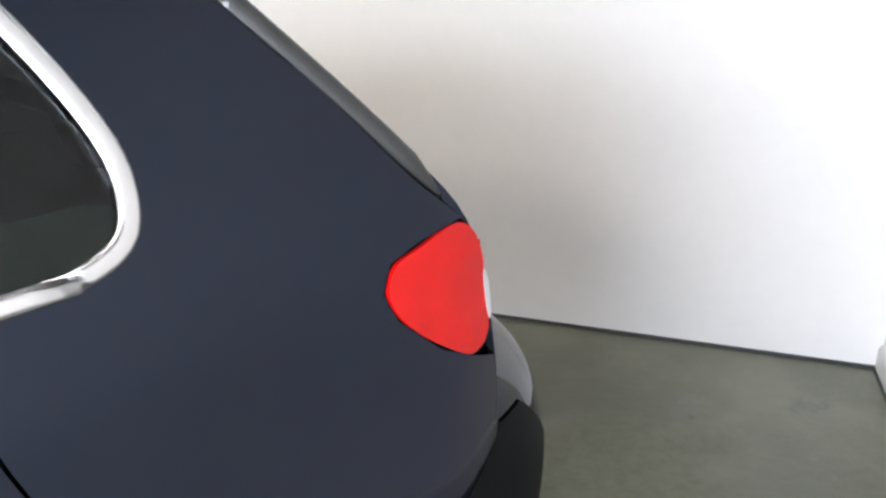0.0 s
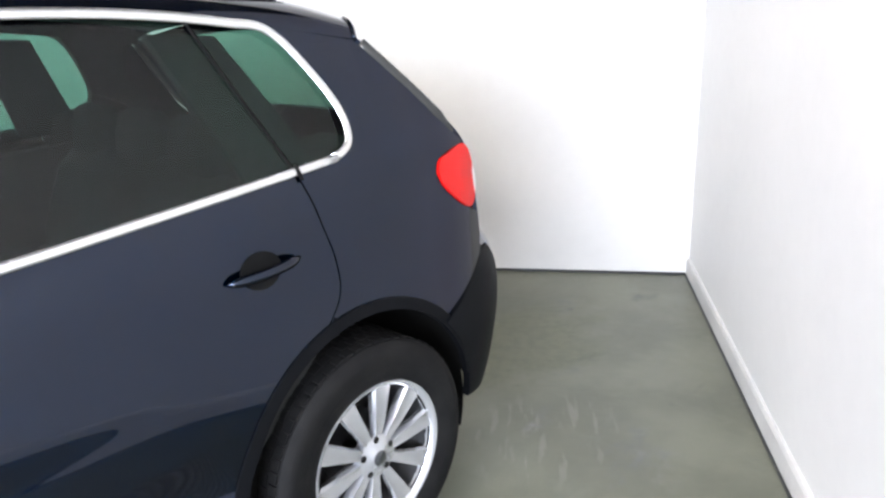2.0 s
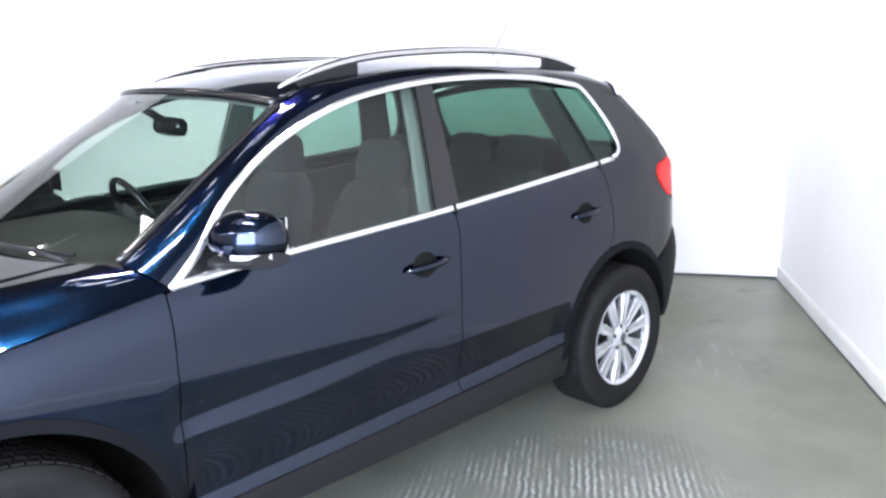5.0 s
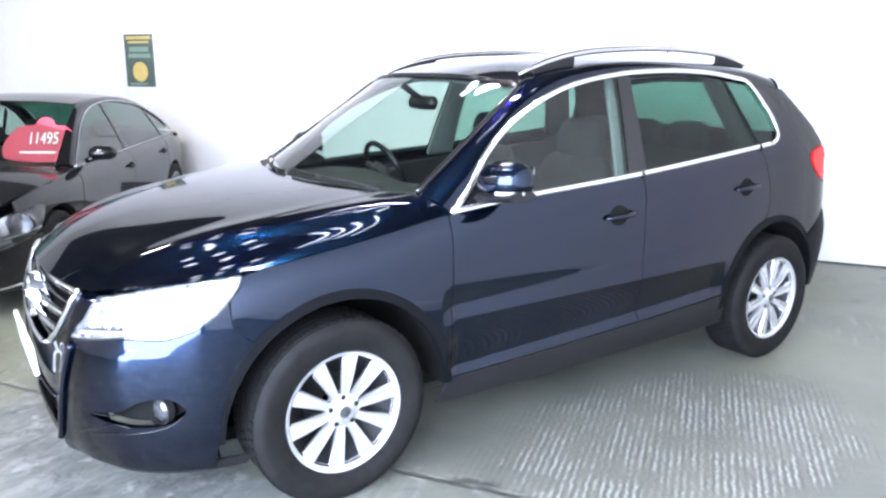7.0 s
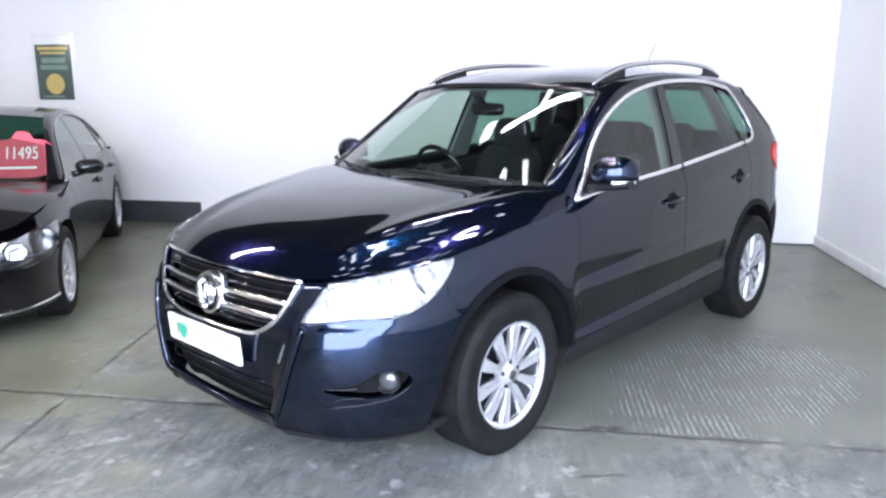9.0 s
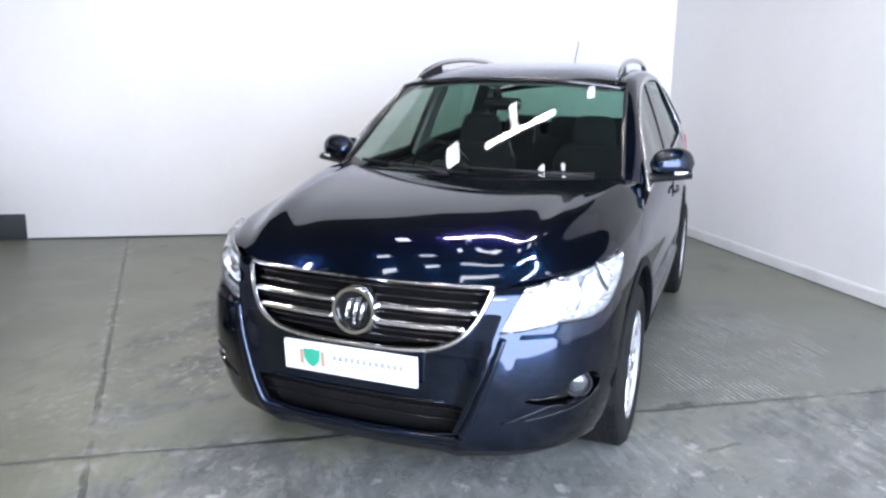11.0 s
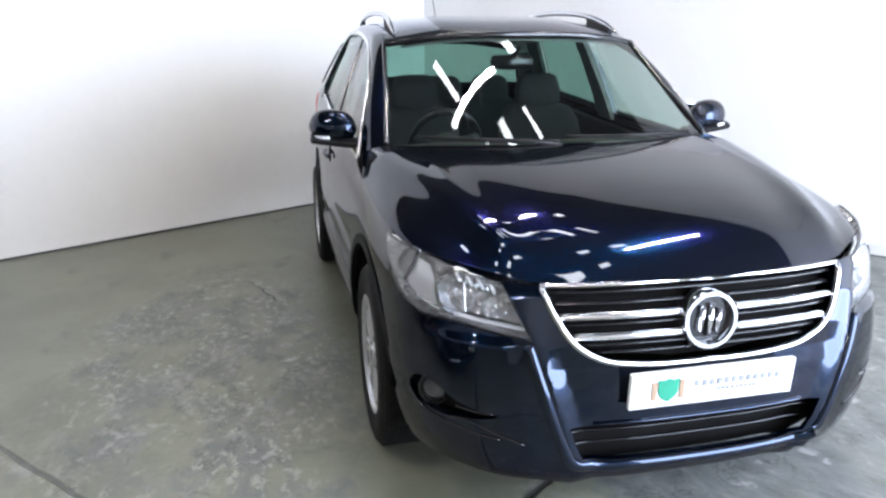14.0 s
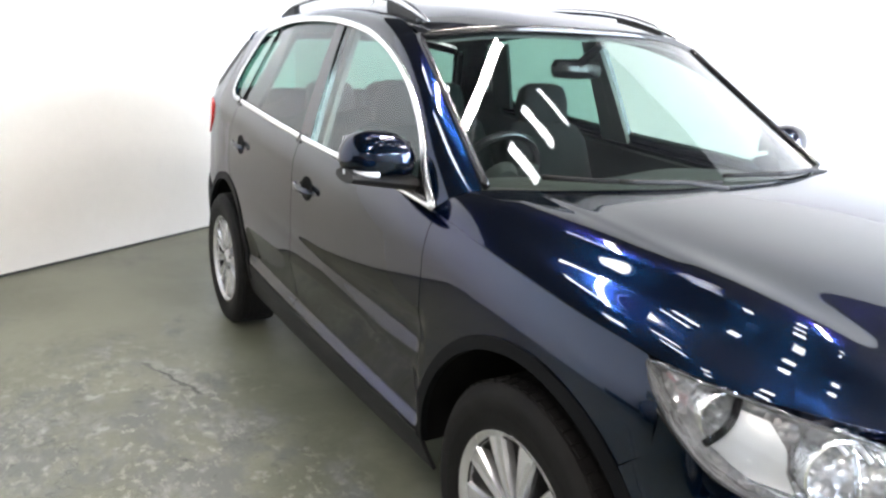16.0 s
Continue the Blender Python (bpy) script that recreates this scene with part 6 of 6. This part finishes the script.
for cx in (SFW, SRW):
    for k in (1, -1):
        bm = bmesh.new()
        a = np.radians(np.linspace(-8, 188, 22))
        ro = [bm.verts.new((cx + 0.368 * math.cos(t), k * 0.84, 0.325 + 0.368 * math.sin(t))) for t in a]
        ri = [bm.verts.new((cx + 0.368 * math.cos(t), k * 0.5, 0.325 + 0.368 * math.sin(t))) for t in a]
        for i in range(21):
            bm.faces.new((ro[i], ro[i + 1], ri[i + 1], ri[i]))
        bm.faces.new(ri)
        part("wheel_arch_liner", bm, LINER, SAL)
        m = pose(cx, k * 0.765, 0.322, 0, 0, 0 if k > 0 else 180)
        hub = lathe("wheel", [(0.03, -0.09), (0.19, -0.09), (0.195, 0.06), (0.10, -0.03), (0.03, -0.03)], PLASTIC, SAL, "silver alloy wheel with a black tyre", 32, m)
        lathe("tyre", [(0.205, -0.10), (0.24, -0.11), (0.29, -0.11), (0.318, -0.09), (0.322, 0.0), (0.318, 0.088), (0.29, 0.107), (0.25, 0.105), (0.225, 0.095), (0.205, 0.09)], RUBBER, hub, "", 56, m)
        lathe("rim", [(0.195, 0.05), (0.205, 0.085), (0.218, 0.10), (0.228, 0.10), (0.22, 0.09), (0.195, 0.045)], ALLOY, hub, "", 56, m)
        lathe("hub_cap", [(0, 0.085), (0.04, 0.08), (0.07, 0.06), (0, 0.05)], ALLOY, hub, "", 24, m)
        for i in range(5):
            for d in (-9, 9):
                bm = bmesh.new()
                box(bm, (0.05, 0.045, -0.014), (0.215, 0.082, 0.014), m @ pose(0, 0, 0, 0, 72 * i + d, 0), 0.005)
                part("spoke", bm, ALLOY, hub)
panel("dashboard", net(wide([[(1.12, 0, 0.90), (1.05, 0.6, 0.89)], [(0.6, 0, 0.90), (0.6, 0.66, 0.89)], [(0.55, 0, 0.6), (0.55, 0.66, 0.6)]])), UNIT, CABIN, SAL, "dark dashboard", step=(0.1, 0.1), thick=0.01, outward=(1, 0, 0.4))
block("cabin_floor", (-1.4, -0.68, 0.26), (1.0, 0.68, 0.30), CABIN, SAL)
for x, y, w in ((0.0, 0.36, 0.25), (0.0, -0.36, 0.25), (-0.85, 0.0, 0.62)):
    n3 = np.array((0.96, 0, 0.28))
    st = blob("seat", [oval_ring((x - k1, y, z), n3, (0, 1, 0), d, w * ww) for k1, z, d, ww in ((0, 0.4, 0.07, 0.9), (0.05, 0.6, 0.08, 1), (0.13, 0.85, 0.06, 0.95), (0.17, 0.96, 0.03, 0.7))], CLOTH, SAL, "dark seat with headrests")
    for yy in ((y,) if w < 0.5 else (-0.32, 0.32)):
        blob("headrest", [oval_ring((x - 0.17 - k1, yy, z), n3, (0, 1, 0), d, ww) for k1, z, d, ww in ((0, 0.99, 0.03, 0.09), (0.01, 1.03, 0.05, 0.13), (0.03, 1.12, 0.045, 0.12), (0.035, 1.15, 0.02, 0.08))], CLOTH, st)

# red price sign behind the saloon's windscreen
REDSIGN = material("red_sign_card", (0.64, 0.06, 0.10), 0.5, grain=0.1, scale=20)
WHITEINK = material("white_sign_print", (0.85, 0.85, 0.83), 0.5, grain=0.05, scale=30)
sign_at = SAL.matrix_basis @ pose(0.72, 0.46, 1.085, 0, 0, 90) @ pose(0, 0, 0, 62, 0, 0)
bm = bmesh.new()
outline = spline([(-0.40, -0.03), (-0.38, -0.13), (-0.2, -0.17), (0.05, -0.18), (0.3, -0.16), (0.4, -0.09), (0.41, 0.05), (0.30, 0.13), (0.18, 0.145), (0.14, 0.19), (0.0, 0.20), (-0.05, 0.15), (-0.25, 0.12)], 60, True)[:-1]
bm.faces.new([bm.verts.new((x, y, 0)) for x, y in outline])
ex = bmesh.ops.extrude_face_region(bm, geom=list(bm.faces))
bmesh.ops.translate(bm, verts=[v for v in ex["geom"] if isinstance(v, bmesh.types.BMVert)], vec=(0, 0, -0.004))
bmesh.ops.recalc_face_normals(bm, faces=bm.faces)
sign = part("price_sign", bm, REDSIGN, None, smooth=False)
tagged(sign, "red card price sign with white figures behind the saloon's windscreen", "price sign")
sign.matrix_basis = sign_at @ Matrix.Diagonal((0.64, 1.0, 1, 1))


def lettering(name, text, size, mat, parent, m, depth=0.0015):
    cu = bpy.data.curves.new(name, "FONT")
    cu.body, cu.size, cu.extrude, cu.align_x, cu.align_y = text, size, depth, "CENTER", "CENTER"
    tmp = bpy.data.objects.new("tmp", cu)
    scene.collection.objects.link(tmp)
    dg = bpy.context.evaluated_depsgraph_get()
    me = bpy.data.meshes.new_from_object(tmp.evaluated_get(dg))
    bpy.data.objects.remove(tmp)
    bpy.data.curves.remove(cu)
    me.materials.clear()
    me.materials.append(mat)
    ob = new(name, me)
    ob.parent = parent
    ob.matrix_basis = m
    return ob


lettering("figures", "11495", 0.145, WHITEINK, sign, pose(0.06, 0.02, 0.003))
block("line_of_print", (-0.20, -0.105, 0.0), (0.22, -0.09, 0.003), WHITEINK, sign, bevel=0.0005)

# framed poster on the rear wall
POSTERGREEN = material("dark_green_poster", (0.075, 0.108, 0.092), 0.25, grain=0.15, scale=10)
POSTERGOLD = material("gold_print", (0.55, 0.42, 0.14), 0.5, grain=0.15, scale=20)
POSTERTEXT = material("pale_green_print", (0.16, 0.25, 0.2), 0.5, grain=0.15, scale=20)
at = WALL_A @ pose(8.235, 0.0, 1.69)
holder = thing("poster_frame", "dark green poster with a gold seal in a clear frame", "poster", at=at @ pose(0, 0, 0, 0, 0, 180))
CLEARFRAME = material("white_poster_frame", (0.74, 0.75, 0.75), 0.25, grain=0.05, scale=10)
block("backing", (-0.27, -0.008, -0.40), (0.27, 0.0, 0.42), CLEARFRAME, holder, "white backing board")
block("rail", (-0.27, -0.02, 0.40), (0.27, -0.004, 0.43), CLEARFRAME, holder, bevel=0.003)
block("rail", (-0.27, -0.02, -0.41), (0.27, -0.004, -0.39), CLEARFRAME, holder, bevel=0.003)
block("print_sheet", (-0.225, -0.012, -0.305), (0.225, -0.008, 0.305), POSTERGREEN, holder, "dark green print", 0.001)
for x0, x1, z0, z1, mt in ((-0.19, 0.19, 0.245, 0.28, POSTERGOLD), (-0.16, 0.16, 0.20, 0.225, POSTERGOLD), (-0.15, 0.15, 0.10, 0.16, POSTERTEXT), (-0.17, 0.17, 0.03, 0.08, POSTERTEXT), (-0.17, 0.1, -0.28, -0.26, POSTERTEXT)):
    block("print", (x0, -0.014, z0), (x1, -0.012, z1), mt, holder, bevel=0.0005)
lathe("seal", [(0, -0.002), (0.10, -0.002), (0.115, 0.0), (0.115, 0.004), (0, 0.004)], POSTERGOLD, holder, "gold seal", 40, pose(0.0, -0.0145, -0.13))
